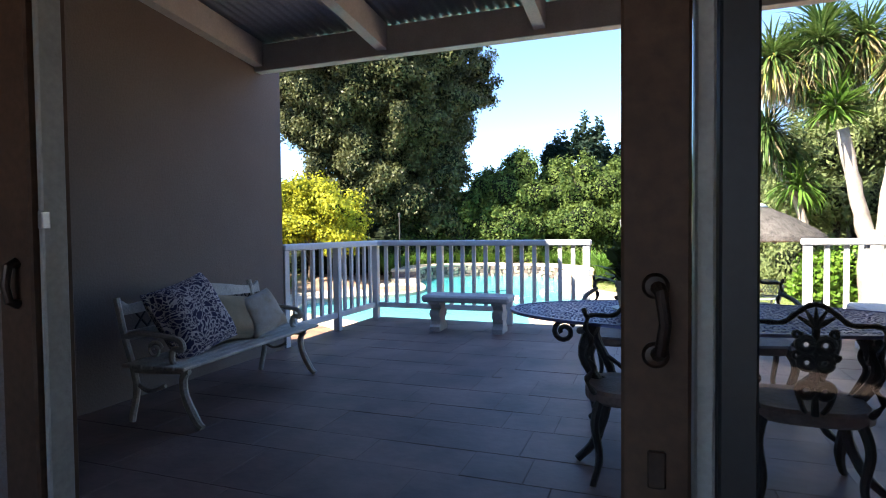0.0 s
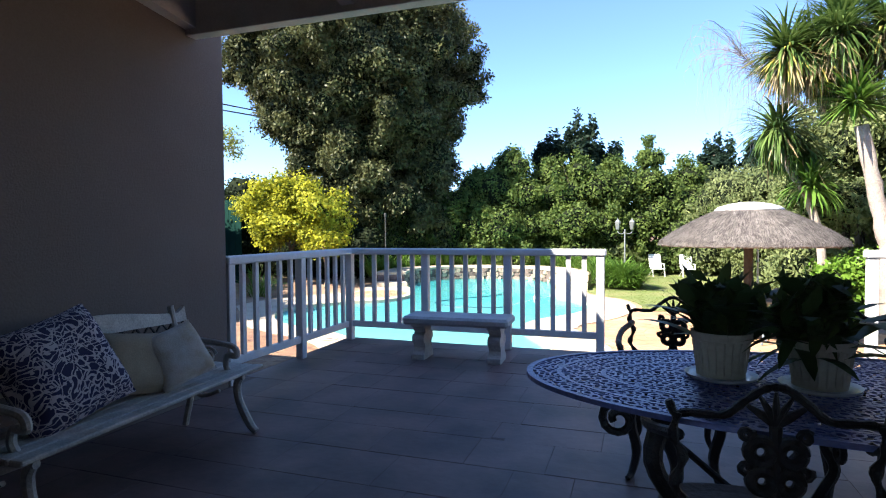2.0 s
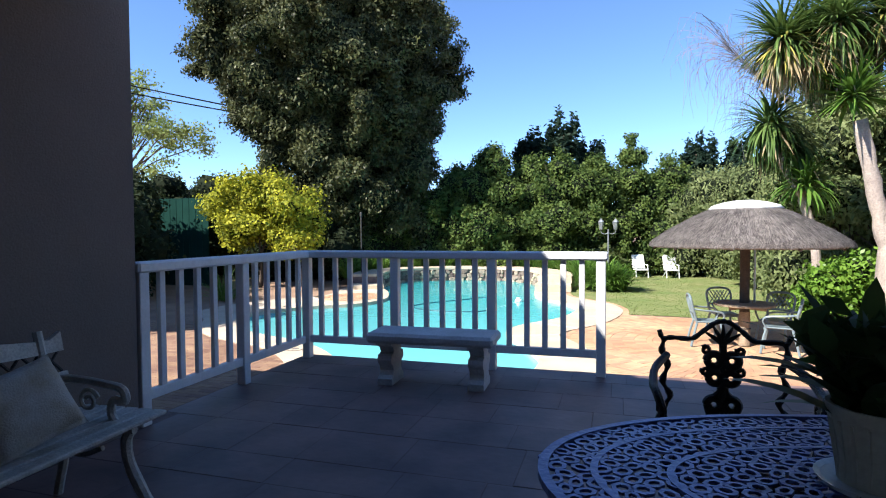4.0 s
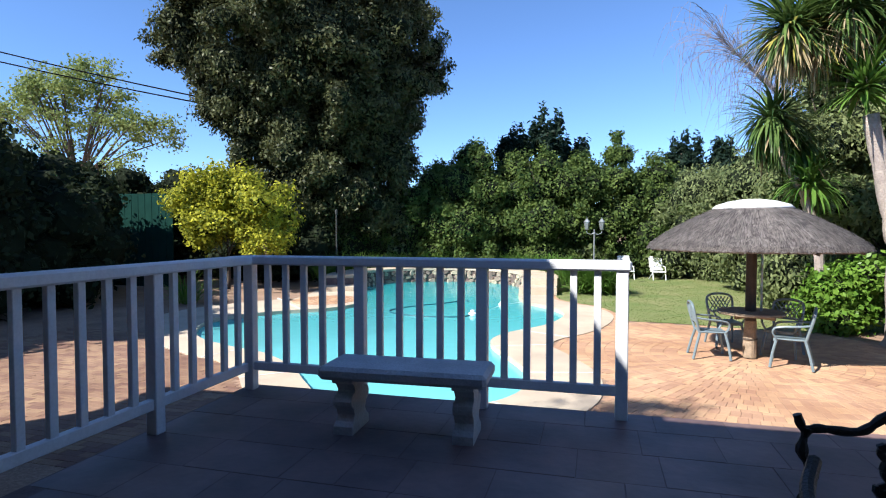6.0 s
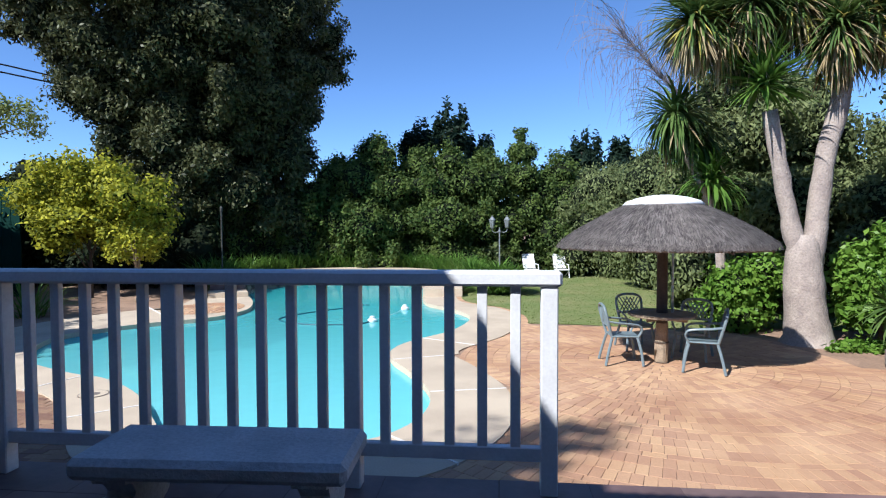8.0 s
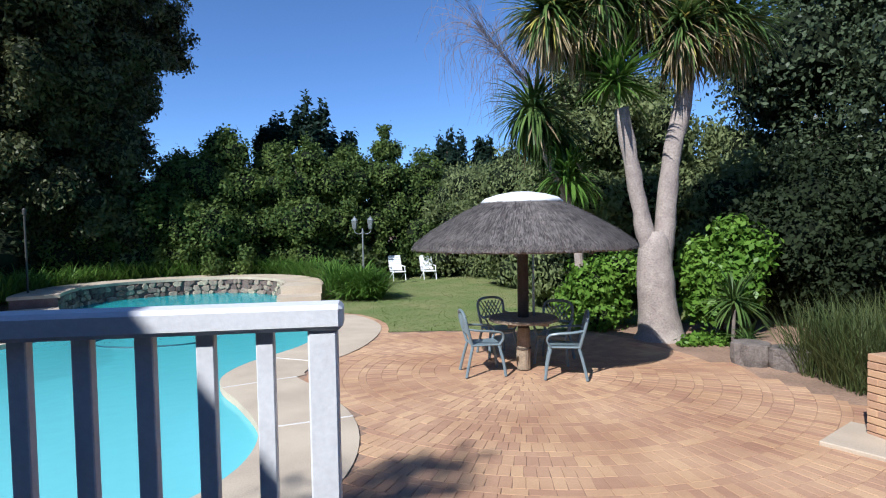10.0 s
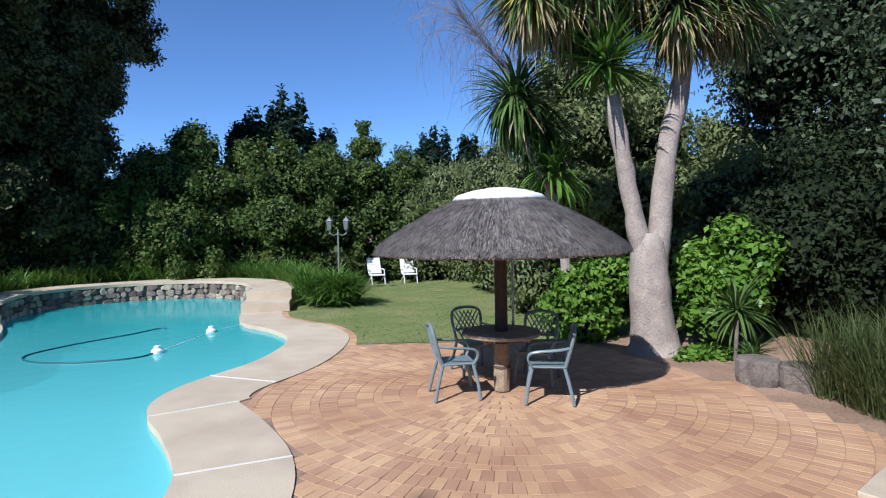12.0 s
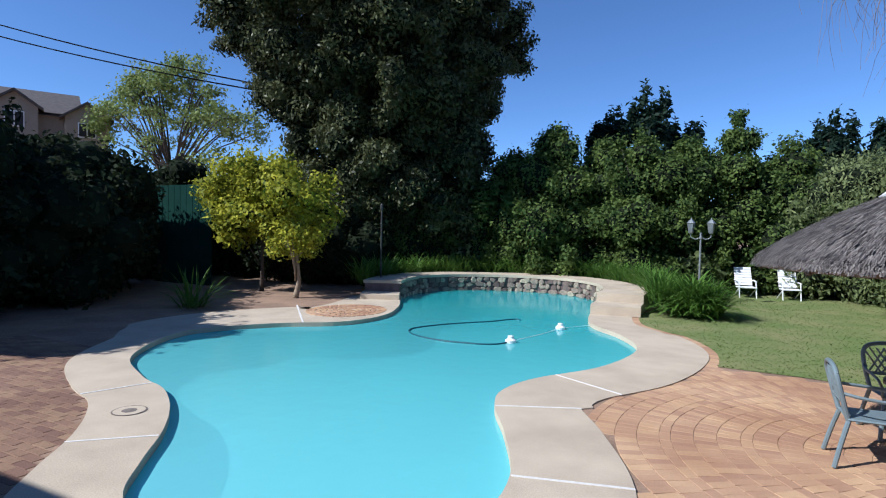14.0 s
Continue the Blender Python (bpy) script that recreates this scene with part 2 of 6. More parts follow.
def water_mat():
    """Slightly milky water: tinted by the depth below it, which grows towards the far end; Fresnel gloss and small ripples."""
    m = bpy.data.materials.new("pool_water")
    m.use_nodes = True
    nt = m.node_tree
    N, L = nt.nodes, nt.links
    N.remove(N["Principled BSDF"])
    gm = N.new("ShaderNodeNewGeometry")
    sp = N.new("ShaderNodeSeparateXYZ")
    L.new(gm.outputs["Position"], sp.inputs[0])
    mr = N.new("ShaderNodeMapRange")
    mr.inputs[1].default_value, mr.inputs[2].default_value = 9.5, 22.0
    L.new(sp.outputs[1], mr.inputs[0])
    mix = N.new("ShaderNodeMix")
    mix.data_type = "RGBA"
    mix.inputs[6].default_value, mix.inputs[7].default_value = (0.84, 0.975, 0.985, 1), (0.50, 0.90, 0.905, 1)
    L.new(mr.outputs[0], mix.inputs[0])
    df, mm = N.new("ShaderNodeBsdfDiffuse"), N.new("ShaderNodeMixShader")
    mud = N.new("ShaderNodeMix")
    mud.data_type = "RGBA"
    mud.inputs[6].default_value, mud.inputs[7].default_value = (0.235, 0.685, 0.72, 1), (0.055, 0.46, 0.475, 1)
    L.new(mr.outputs[0], mud.inputs[0])
    L.new(mud.outputs[2], df.inputs[0])
    mm.inputs[0].default_value = 0.64
    tr, gl, fr, ms = N.new("ShaderNodeBsdfTransparent"), N.new("ShaderNodeBsdfGlossy"), N.new("ShaderNodeFresnel"), N.new("ShaderNodeMixShader")
    L.new(mix.outputs[2], tr.inputs[0])
    gl.inputs["Roughness"].default_value = 0.14
    nz, bp = N.new("ShaderNodeTexNoise"), N.new("ShaderNodeBump")
    nz.inputs["Scale"].default_value, nz.inputs["Detail"].default_value = 3.0, 2
    L.new(gm.outputs["Position"], nz.inputs["Vector"])
    bp.inputs["Strength"].default_value, bp.inputs["Distance"].default_value = 0.12, 0.05
    L.new(nz.outputs[0], bp.inputs["Height"])
    for n in (gl, fr):
        L.new(bp.outputs[0], n.inputs["Normal"])
    fr.inputs["IOR"].default_value = 1.33
    L.new(fr.outputs[0], ms.inputs[0])
    L.new(tr.outputs[0], mm.inputs[1])
    L.new(df.outputs[0], mm.inputs[2])
    L.new(mm.outputs[0], ms.inputs[1])
    L.new(gl.outputs[0], ms.inputs[2])
    L.new(ms.outputs[0], N["Material Output"].inputs[0])
    return m


def pattern_mat():
    """Navy cushion cloth with pale swirling line drawing."""
    m = mat("navy_pattern", (0.03, 0.03, 0.085), 0.9, var=0.2)
    N, L = m.node_tree.nodes, m.node_tree.links
    tc = N.new("ShaderNodeTexCoord")
    vo = N.new("ShaderNodeTexVoronoi")
    vo.feature = "DISTANCE_TO_EDGE"
    vo.inputs["Scale"].default_value = 24
    wv = N.new("ShaderNodeTexWave")
    wv.wave_type = "RINGS"
    wv.inputs["Scale"].default_value, wv.inputs["Distortion"].default_value, wv.inputs["Detail"].default_value = 11, 14, 2.0
    wv.inputs["Detail Scale"].default_value = 1.6
    wob, off = N.new("ShaderNodeTexNoise"), N.new("ShaderNodeVectorMath")
    wob.inputs["Scale"].default_value, wob.inputs["Detail"].default_value = 9, 1
    off.operation = "MULTIPLY_ADD"
    off.inputs[1].default_value = (0.11, 0.11, 0.11)
    L.new(tc.outputs["Object"], wob.inputs["Vector"])
    L.new(wob.outputs["Color"], off.inputs[0])
    L.new(tc.outputs["Object"], off.inputs[2])
    for n in (vo, wv):
        L.new(off.outputs[0], n.inputs["Vector"])
    lo, hi = N.new("ShaderNodeMath"), N.new("ShaderNodeMath")
    lo.operation, hi.operation = "LESS_THAN", "GREATER_THAN"
    lo.inputs[1].default_value, hi.inputs[1].default_value = 0.05, 0.84
    L.new(vo.outputs["Distance"], lo.inputs[0])
    L.new(wv.outputs["Fac"], hi.inputs[0])
    mx = N.new("ShaderNodeMath")
    mx.operation = "MAXIMUM"
    L.new(lo.outputs[0], mx.inputs[0])
    L.new(hi.outputs[0], mx.inputs[1])
    mix = N.new("ShaderNodeMix")
    mix.data_type = "RGBA"
    mix.inputs[6].default_value, mix.inputs[7].default_value = (0.025, 0.025, 0.075, 1), (0.48, 0.44, 0.46, 1)
    L.new(mx.outputs[0], mix.inputs[0])
    L.new(mix.outputs[2], N["Principled BSDF"].inputs["Base Color"])
    return m


GLASS, WATERMAT, PATTERN = glass_mat(), water_mat(), pattern_mat()
BASIN = mat("pale_pool_plaster", (0.34, 0.80, 0.84), 0.8, var=0.12, scale=0.5, fine=12, bump=0.05)


# ---- building blocks ----
class Build:
    """Gathers vertices and faces, then makes one mesh object of them."""

    def __init__(self):
        self.v, self.f = [], []

    def add(self, v, f):
        n = len(self.v)
        self.v += [tuple(p) for p in v]
        self.f += [tuple(i + n for i in q) for q in f]
        return self

    def box(self, x0, x1, y0, y1, z0, z1, c=0.0, turn=None):
        """A box with edges cut off by c."""
        bm = bmesh.new()
        bmesh.ops.create_cube(bm, size=1.0)
        for v in bm.verts:
            v.co = Vector(((x0 + x1) / 2 + v.co.x * (x1 - x0), (y0 + y1) / 2 + v.co.y * (y1 - y0), (z0 + z1) / 2 + v.co.z * (z1 - z0)))
        if c:
            bmesh.ops.bevel(bm, geom=bm.edges[:], offset=c, segments=1, affect="EDGES")
        if turn:
            bmesh.ops.transform(bm, matrix=turn, verts=bm.verts[:])
        bm.verts.index_update()
        self.add([v.co for v in bm.verts], [[v.index for v in f.verts] for f in bm.faces])
        bm.free()
        return self

    def tube(self, path, radius, n=8, caps=True, flat=1.0):
        """A tube along points; radius may be a list."""
        pts = [Vector(p) for p in path]
        rad = radius if isinstance(radius, (list, tuple)) else [radius] * len(pts)
        rings, side = [], None
        for i, p in enumerate(pts):
            d = (pts[min(i + 1, len(pts) - 1)] - pts[max(i - 1, 0)]).normalized()
            if side is None:
                side = d.orthogonal().normalized()
            side = (side - d * side.dot(d)).normalized()
            up = d.cross(side)
            rings.append([p + (side * math.cos(a) + up * math.sin(a) * flat) * rad[i] for a in [2 * math.pi * k / n for k in range(n)]])
        v = [q for r in rings for q in r]
        f = [(i * n + k, i * n + (k + 1) % n, (i + 1) * n + (k + 1) % n, (i + 1) * n + k) for i in range(len(pts) - 1) for k in range(n)]
        if caps:
            f += [tuple(range(n))[::-1], tuple(range((len(pts) - 1) * n, len(pts) * n))]
        return self.add(v, f)

    def lathe(self, prof, n=32, at=(0, 0, 0), sx=1.0, sy=1.0, wob=0.0):
        """Turn a profile of (radius, height) round the upright axis."""
        v = []
        for r, z in prof:
            for k in range(n):
                a = 2 * math.pi * k / n
                w = 1 + wob * (noise.noise((math.cos(a) * 3, math.sin(a) * 3, z * 2)))
                v.append((at[0] + r * w * sx * math.cos(a), at[1] + r * w * sy * math.sin(a), at[2] + z))
        f = [(i * n + k, i * n + (k + 1) % n, (i + 1) * n + (k + 1) % n, (i + 1) * n + k) for i in range(len(prof) - 1) for k in range(n)]
        f += [tuple(range(n))[::-1], tuple(range((len(prof) - 1) * n, len(prof) * n))]
        return self.add(v, f)

    def prism(self, loop, z0, z1):
        n = len(loop)
        v = [(x, y, z0) for x, y in loop] + [(x, y, z1) for x, y in loop]
        f = [tuple(range(n))[::-1], tuple(range(n, 2 * n))] + [(k, (k + 1) % n, n + (k + 1) % n, n + k) for k in range(n)]
        return self.add(v, f)

    def mesh(self, name, material, smooth=False):
        me = bpy.data.meshes.new(name)
        me.from_pydata(self.v, [], self.f)
        me.materials.append(material)
        if smooth:
            me.polygons.foreach_set("use_smooth", [True] * len(me.polygons))
        me.update()
        return me

    def ob(self, name, material, parent=None, label="", smooth=False):
        o = new(name, self.mesh(name, material, smooth))
        if parent is not None:
            o.parent = parent
        if label:
            o["label"] = label
        return o


def thing(name, label, category, at=(0, 0, 0), turn=0.0, group="", kind=""):
    e = new(name)
    e.matrix_basis = pose(*at, 0, 0, turn)
    return tagged(e, label, category, group, kind)


def smooth_loop(pts, steps=6):
    """A closed smooth curve through the given knots."""
    out, n = [], len(pts)
    for i in range(n):
        p0, p1, p2, p3 = (Vector(pts[(i + k) % n]) for k in (-1, 0, 1, 2))
        for s in range(steps):
            t = s / steps
            out.append(0.5 * (2 * p1 + (p2 - p0) * t + (2 * p0 - 5 * p1 + 4 * p2 - p3) * t * t + (3 * p1 - p0 - 3 * p2 + p3) * t ** 3))
    return out


def inside(loop, x, y):
    r, n = False, len(loop)
    for i in range(n):
        (x0, y0), (x1, y1) = loop[i], loop[i - 1]
        if (y0 > y) != (y1 > y) and x < (x1 - x0) * (y - y0) / (y1 - y0) + x0:
            r = not r
    return r


def leaves(blobs, count, size, rng, shell=0.45, droop=0.0, long=1.6, clump=0.0):
    """Many small leaves filling ellipsoids (x, y, z, rx, ry, rz), in tufts, thickest near the surface."""
    w = np.array([b[3] * b[4] + b[4] * b[5] + b[3] * b[5] for b in blobs])
    pick = rng.choice(len(blobs), count, p=w / w.sum())
    B = np.array(blobs)[pick]
    d = rng.normal(size=(count, 3))
    d /= np.linalg.norm(d, axis=1)[:, None]
    r = 1 - shell * rng.random(count) ** 1.5
    lump = 1 + 0.22 * np.sin(d[:, 0] * 7 + pick * 1.7) * np.cos(d[:, 2] * 6 + pick) + 0.12 * np.sin(d[:, 1] * 15 + pick * 3)
    c = B[:, :3] + d * B[:, 3:6] * (r * lump)[:, None]
    if clump:
        c = c + rng.normal(size=(count, 3)) * clump
    nrm = d + rng.normal(size=(count, 3)) * 0.7 + np.array((0, 0, 0.5))
    nrm /= np.linalg.norm(nrm, axis=1)[:, None]
    t = np.cross(nrm, rng.normal(size=(count, 3)))
    t[:, 2] -= droop
    t /= np.linalg.norm(t, axis=1)[:, None]
    b = np.cross(nrm, t)
    s = size * (0.6 + 0.8 * rng.random(count))[:, None]
    L, W = s * long * 0.5, s * 0.5
    bend = nrm * s * 0.15
    v = np.stack([c - t * L - bend, c + b * W, c + t * L - bend, c - b * W], 1).reshape(-1, 3)
    return v


def leaf_part(name, v, material, parent, label=""):
    me = bpy.data.meshes.new(name)
    n = len(v) // 4
    me.vertices.add(len(v))
    me.vertices.foreach_set("co", v.astype(np.float32).ravel())
    me.loops.add(n * 4)
    me.loops.foreach_set("vertex_index", np.arange(n * 4, dtype=np.int32))
    me.polygons.add(n)
    me.polygons.foreach_set("loop_start", np.arange(0, n * 4, 4, dtype=np.int32))
    me.materials.append(material)
    me.update(calc_edges=True)
    o = new(name, me)
    if parent is not None:
        o.parent = parent
    if label:
        o["label"] = label
    return o


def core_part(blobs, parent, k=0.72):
    """Solid lumps inside a crown, coloured near-black for the shade there."""
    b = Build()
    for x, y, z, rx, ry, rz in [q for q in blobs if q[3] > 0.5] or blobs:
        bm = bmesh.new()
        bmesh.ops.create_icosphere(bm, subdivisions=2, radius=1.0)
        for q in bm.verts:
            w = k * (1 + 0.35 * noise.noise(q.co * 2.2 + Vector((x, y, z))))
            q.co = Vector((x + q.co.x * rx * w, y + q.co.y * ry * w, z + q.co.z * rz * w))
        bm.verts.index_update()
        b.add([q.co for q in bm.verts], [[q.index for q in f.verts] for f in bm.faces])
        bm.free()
    return b.ob("inner_mass", CROWNSHADE, parent)


def blades(centre, count, length, width, rng, up=(20, 80), droop=0.35, segs=3, spread=0.05):
    """Long tapering leaves that spring from one place and bend over."""
    b = Build()
    cx, cy, cz = centre
    for _ in range(count):
        az, el = rng.uniform(0, 2 * math.pi), radians(rng.uniform(*up))
        l, w = length * rng.uniform(0.7, 1.1), width * rng.uniform(0.7, 1.2)
        h = Vector((math.cos(az), math.sin(az), 0))
        sd = Vector((-math.sin(az), math.cos(az), 0))
        p = Vector((cx, cy, cz)) + h * rng.uniform(0, spread) + sd * rng.uniform(-spread, spread) + Vector((0, 0, rng.uniform(-spread, spread)))
        v, f = [], []
        for s in range(segs + 1):
            t = s / segs
            ww = w * (0.7 + 0.6 * t) * (1 - t) ** 0.6 if t > 0 else w * 0.6
            v += [p - sd * ww / 2, p + sd * ww / 2]
            e = el - droop * (t + 0.5 / segs) * 2.2
            p = p + (h * math.cos(e) + Vector((0, 0, math.sin(e)))) * (l / segs)
        for s in range(segs):
            f.append((2 * s, 2 * s + 1, 2 * s + 3, 2 * s + 2))
        b.add(v, f)
    return b


# ---- ground, pool ----
KNOTS = [(-2.9, 9.1), (-2.0, 9.27), (-1.45, 9.62), (-1.15, 10.3), (-1.18, 11.2), (-1.6, 12.2), (-2.0, 12.95), (-2.15, 13.6), (-1.95, 14.4),
         (-1.3, 15.5), (-0.98, 16.7), (-1.0, 17.65), (-1.5, 18.7), (-2.3, 19.8), (-2.65, 21.5), (-2.7, 23.4), (-3.4, 25.0), (-4.6, 25.9),
         (-6.0, 26.0), (-7.6, 25.4), (-8.8, 24.0), (-8.6, 21.9), (-7.5, 19.8), (-6.95, 18.2), (-7.2, 16.9), (-8.2, 16.0), (-9.0, 14.8),
         (-8.95, 13.8), (-8.0, 12.4), (-6.75, 11.7), (-6.0, 11.45), (-5.3, 11.0), (-4.7, 10.45), (-4.2, 9.85), (-3.7, 9.35)]
STEP = 6
pool = smooth_loop(KNOTS, STEP)
NP = len(pool)


def outward(i, d):
    """The point d outside the pool's edge at step i."""
    t = (pool[(i + 4) % NP] - pool[(i - 4) % NP]).normalized()
    return pool[i % NP] + Vector((t.y, -t.x)) * d


def coping_width(i):
    k = (i % NP) / STEP
    return 1.0 + 1.5 * max(0.0, 1 - ((k - 24.0) / 3.2) ** 2) + 0.15 * (6 < k < 12) - 0.2 * (26.5 < k < 34)


def sheet(name, outer, z, material, hole=None):
    """A flat sheet inside a loop, with a hole left in it."""
    bm = bmesh.new()
    for loop in (outer, hole) if hole else (outer,):
        vs = [bm.verts.new((p[0], p[1], z)) for p in loop]
        for a, b in zip(vs, vs[1:] + vs[:1]):
            bm.edges.new((a, b))
    bmesh.ops.triangle_fill(bm, use_beauty=True, edges=bm.edges[:], normal=(0, 0, 1))
    bm.normal_update()
    bm.faces.ensure_lookup_table()
    if bm.faces[0].normal.z < 0:
        bmesh.ops.reverse_faces(bm, faces=bm.faces[:])
    me = bpy.data.meshes.new(name)
    bm.to_mesh(me)
    bm.free()
    me.materials.append(material)
    return new(name, me)


far = [(900 * math.cos(2 * math.pi * k / 48), 20 + 900 * math.sin(2 * math.pi * k / 48)) for k in range(48)]
tagged(sheet("ground", far, GZ - 0.016, SOIL, [outward(i, 0.03) for i in range(NP)]), "bare reddish sandy soil round the garden", "ground", kind="structure")

# the pool: walls, floor that falls to the far end, near step, water
b = Build()
deep = [(p.x, p.y, -1.5 - 0.5 * max(0, min(1, (p.y - 12) / 9))) for p in pool]
b.add([(p.x, p.y, GZ - 0.1) for p in pool] + deep, [(i, (i + 1) % NP, NP + (i + 1) % NP, NP + i) for i in range(NP)])
basin = b.ob("pool_basin", BASIN)
tagged(basin, "pale turquoise plastered pool basin", "pool", kind="structure")
bm = bmesh.new()
vs = [bm.verts.new(p) for p in deep]
for a, c in zip(vs, vs[1:] + vs[:1]):
    bm.edges.new((a, c))
bmesh.ops.triangle_fill(bm, use_beauty=True, edges=bm.edges[:], normal=(0, 0, 1))
me = bpy.data.meshes.new("pool_floor")
bm.to_mesh(me)
bm.free()
me.materials.append(BASIN)
new("pool_floor", me).parent = basin
b = Build()
shelf = [pool[i % NP] for i in range(NP - 12, NP + 10)]
b.prism([(p.x, p.y) for p in shelf] + [(-1.9, 10.45), (-2.9, 10.3), (-3.6, 9.95)], -1.52, -1.2)
b.ob("pool_step", BASIN, basin, "shallow entry step under water")
water = sheet("water", [(p.x, p.y) for p in pool], WATER, WATERMAT)
tagged(water, "clear turquoise swimming pool water with slight ripples", "water", kind="structure")

# coping: slabs with white joints, left open where the raised stone wall stands
coping = thing("coping", "pale beige concrete pool surround with white joints", "pool surround", kind="structure")
stations = [-46, -33, -17, 1, 12, 24, 36, 50, 88]


def ring(b, i0, i1, d0, d1, z0, z1):
    """A curved strip along the pool, from d0 to d1 outside its edge."""
    idx = list(range(i0, i1 + 1))
    v = []
    for i in idx:
        w0, w1 = (d(i) if callable(d) else d for d in (d0, d1))
        p, q = outward(i, w0), outward(i, w1)
        v += [(p.x, p.y, z0), (q.x, q.y, z0), (q.x, q.y, z1), (p.x, p.y, z1)]
    f = [(4 * k + a, 4 * k + (a + 1) % 4, 4 * k + 4 + (a + 1) % 4, 4 * k + 4 + a) for k in range(len(idx) - 1) for a in range(4)]
    n = 4 * (len(idx) - 1)
    return b.add(v, f + [(0, 1, 2, 3), (n + 3, n + 2, n + 1, n)])


for s0, s1 in zip(stations, stations[1:]):
    ring(Build(), s0, s1, -0.03, coping_width, GZ - 0.1, GZ + 0.002).ob("slab", CONCRETE, coping)
for s0 in stations[1:-1]:
    p, q = outward(s0, -0.02), outward(s0, coping_width(s0))
    a = (q - p).normalized()
    n = Vector((-a.y, a.x)) * 0.014
    Build().prism([tuple(p - n), tuple(q - n), tuple(q + n), tuple(p + n)], GZ - 0.05, GZ + 0.007).ob("joint", JOINT, coping, "white joint strip")
ring(Build(), -67, -46, -0.03, coping_width, GZ - 0.1, GZ + 0.002).ob("slab", CONCRETE, coping)
ring(Build(), -90, -67, -0.03, coping_width, GZ - 0.1, GZ + 0.002).ob("slab", CONCRETE, coping)
p, q = Vector((-7.82, 16.31)), Vector((-9.75, 18.35))
n = Vector((-(q - p).y, (q - p).x)).normalized() * 0.02
Build().prism([tuple(p - n), tuple(q - n), tuple(q + n), tuple(p + n)], GZ - 0.05, GZ + 0.008).ob("joint", JOINT, coping, "white joint strip")

# raised stone wall round the far end, with a concrete top and two low steps at its ends
W0, W1 = 90, 127
rock = thing("stone_wall", "curved low wall of irregular field stones with concrete top", "wall", kind="structure")
ring(Build(), W0, W1, 0.03, 1.1, GZ - 0.2, GZ + 0.40).ob("core", MORTAR, rock)
ring(Build(), W0, W1, -0.03, 1.15, GZ + 0.40, GZ + 0.49).ob("top", CONCRETE, rock, "weathered concrete top slab")
ring(Build(), W0 - 7, W0, -0.02, 1.2, GZ, GZ + 0.24).ob("step", CONCRETE, rock, "concrete end step")
ring(Build(), W0 - 4, W0, 0.0, 1.2, GZ + 0.24, GZ + 0.47).ob("step", CONCRETE, rock)
ring(Build(), W1, W1 + 2, 0.0, 1.15, GZ - 0.02, GZ + 0.15).ob("step", CONCRETE, rock)
rng = random.Random(3)
for row in range(3):
    i = W0 + rng.uniform(0.0, 0.3)
    while i < W1 - 0.3:
        k = i
        p, q = outward(int(k), 0.02), outward(int(k) + 1, 0.02)
        c = p.lerp(q, k - int(k))
        seg = max(0.12, (q - p).length)
        ang = math.atan2(q.y - p.y, q.x - p.x)
        wide, high = rng.uniform(0.15, 0.42), rng.uniform(0.16, 0.25)
        m = rng.choice((5, 6, 6, 7))
        turn = rng.uniform(0, 6.28)
        loop = []
        for n in range(m):
            a = turn + 2 * math.pi * (n + rng.uniform(-0.28, 0.28)) / m
            g_ = 1 / max(abs(math.cos(a)), abs(math.sin(a)), 0.75)
            loop.append((math.cos(a) * g_ * wide * 0.47, math.sin(a) * g_ * high * 0.47))
        deep_ = rng.uniform(0.035, 0.07)
        v = [(x, 0.05, z) for x, z in loop] + [(x, -deep_ * 0.6, z) for x, z in loop] + [(x * 0.8, -deep_ - 0.012 * rng.random(), z * 0.8) for x, z in loop]
        f = [(r_ * m + n, r_ * m + (n + 1) % m, (r_ + 1) * m + (n + 1) % m, (r_ + 1) * m + n) for r_ in range(2) for n in range(m)] + [tuple(range(2 * m, 3 * m))]
        o = Build().add(v, f).ob("stone", STONE, rock)
        o.matrix_basis = Matrix.Translation((c.x, c.y, GZ - 0.04 + row * 0.17 + rng.uniform(-0.025, 0.025))) @ pose(0, 0, 0, 0, rng.uniform(-14, 14), math.degrees(ang) + 180)
        i += (wide + 0.012) / seg

# hose and floats of the pool cleaner
cleaner = thing("pool_cleaner_hose", "dark floating pool hose with white floats on the water", "pool hose")
hp = [(-3.35, 17.05), (-4.2, 16.5), (-5.2, 16.7), (-5.65, 17.3), (-5.3, 18.2), (-4.6, 19.1), (-4.0, 19.75)]
hs = smooth_loop([(x, y, 0) for x, y in hp], 8)[: 8 * 6 + 1]
Build().tube([(p.x, p.y, WATER + 0.012) for p in hs], 0.017, 6).ob("hose", HOSE, cleaner)
for x, y in ((-3.3, 17.08), (-2.85, 19.1)):
    Build().lathe([(0.02, -0.05), (0.10, -0.03), (0.11, 0.05), (0.06, 0.09), (0.06, 0.13), (0.02, 0.14)], 14, (x, y, WATER)).ob("float", WHITEPLASTIC, cleaner, "white plastic float")
Build().tube([(-3.3, 17.1, WATER + 0.02), (-3.0, 18.2, WATER + 0.02), (-2.85, 19.1, WATER + 0.02), (-2.3, 19.9, WATER + 0.03)], 0.005, 5).ob("line", WHITEPLASTIC, cleaner)

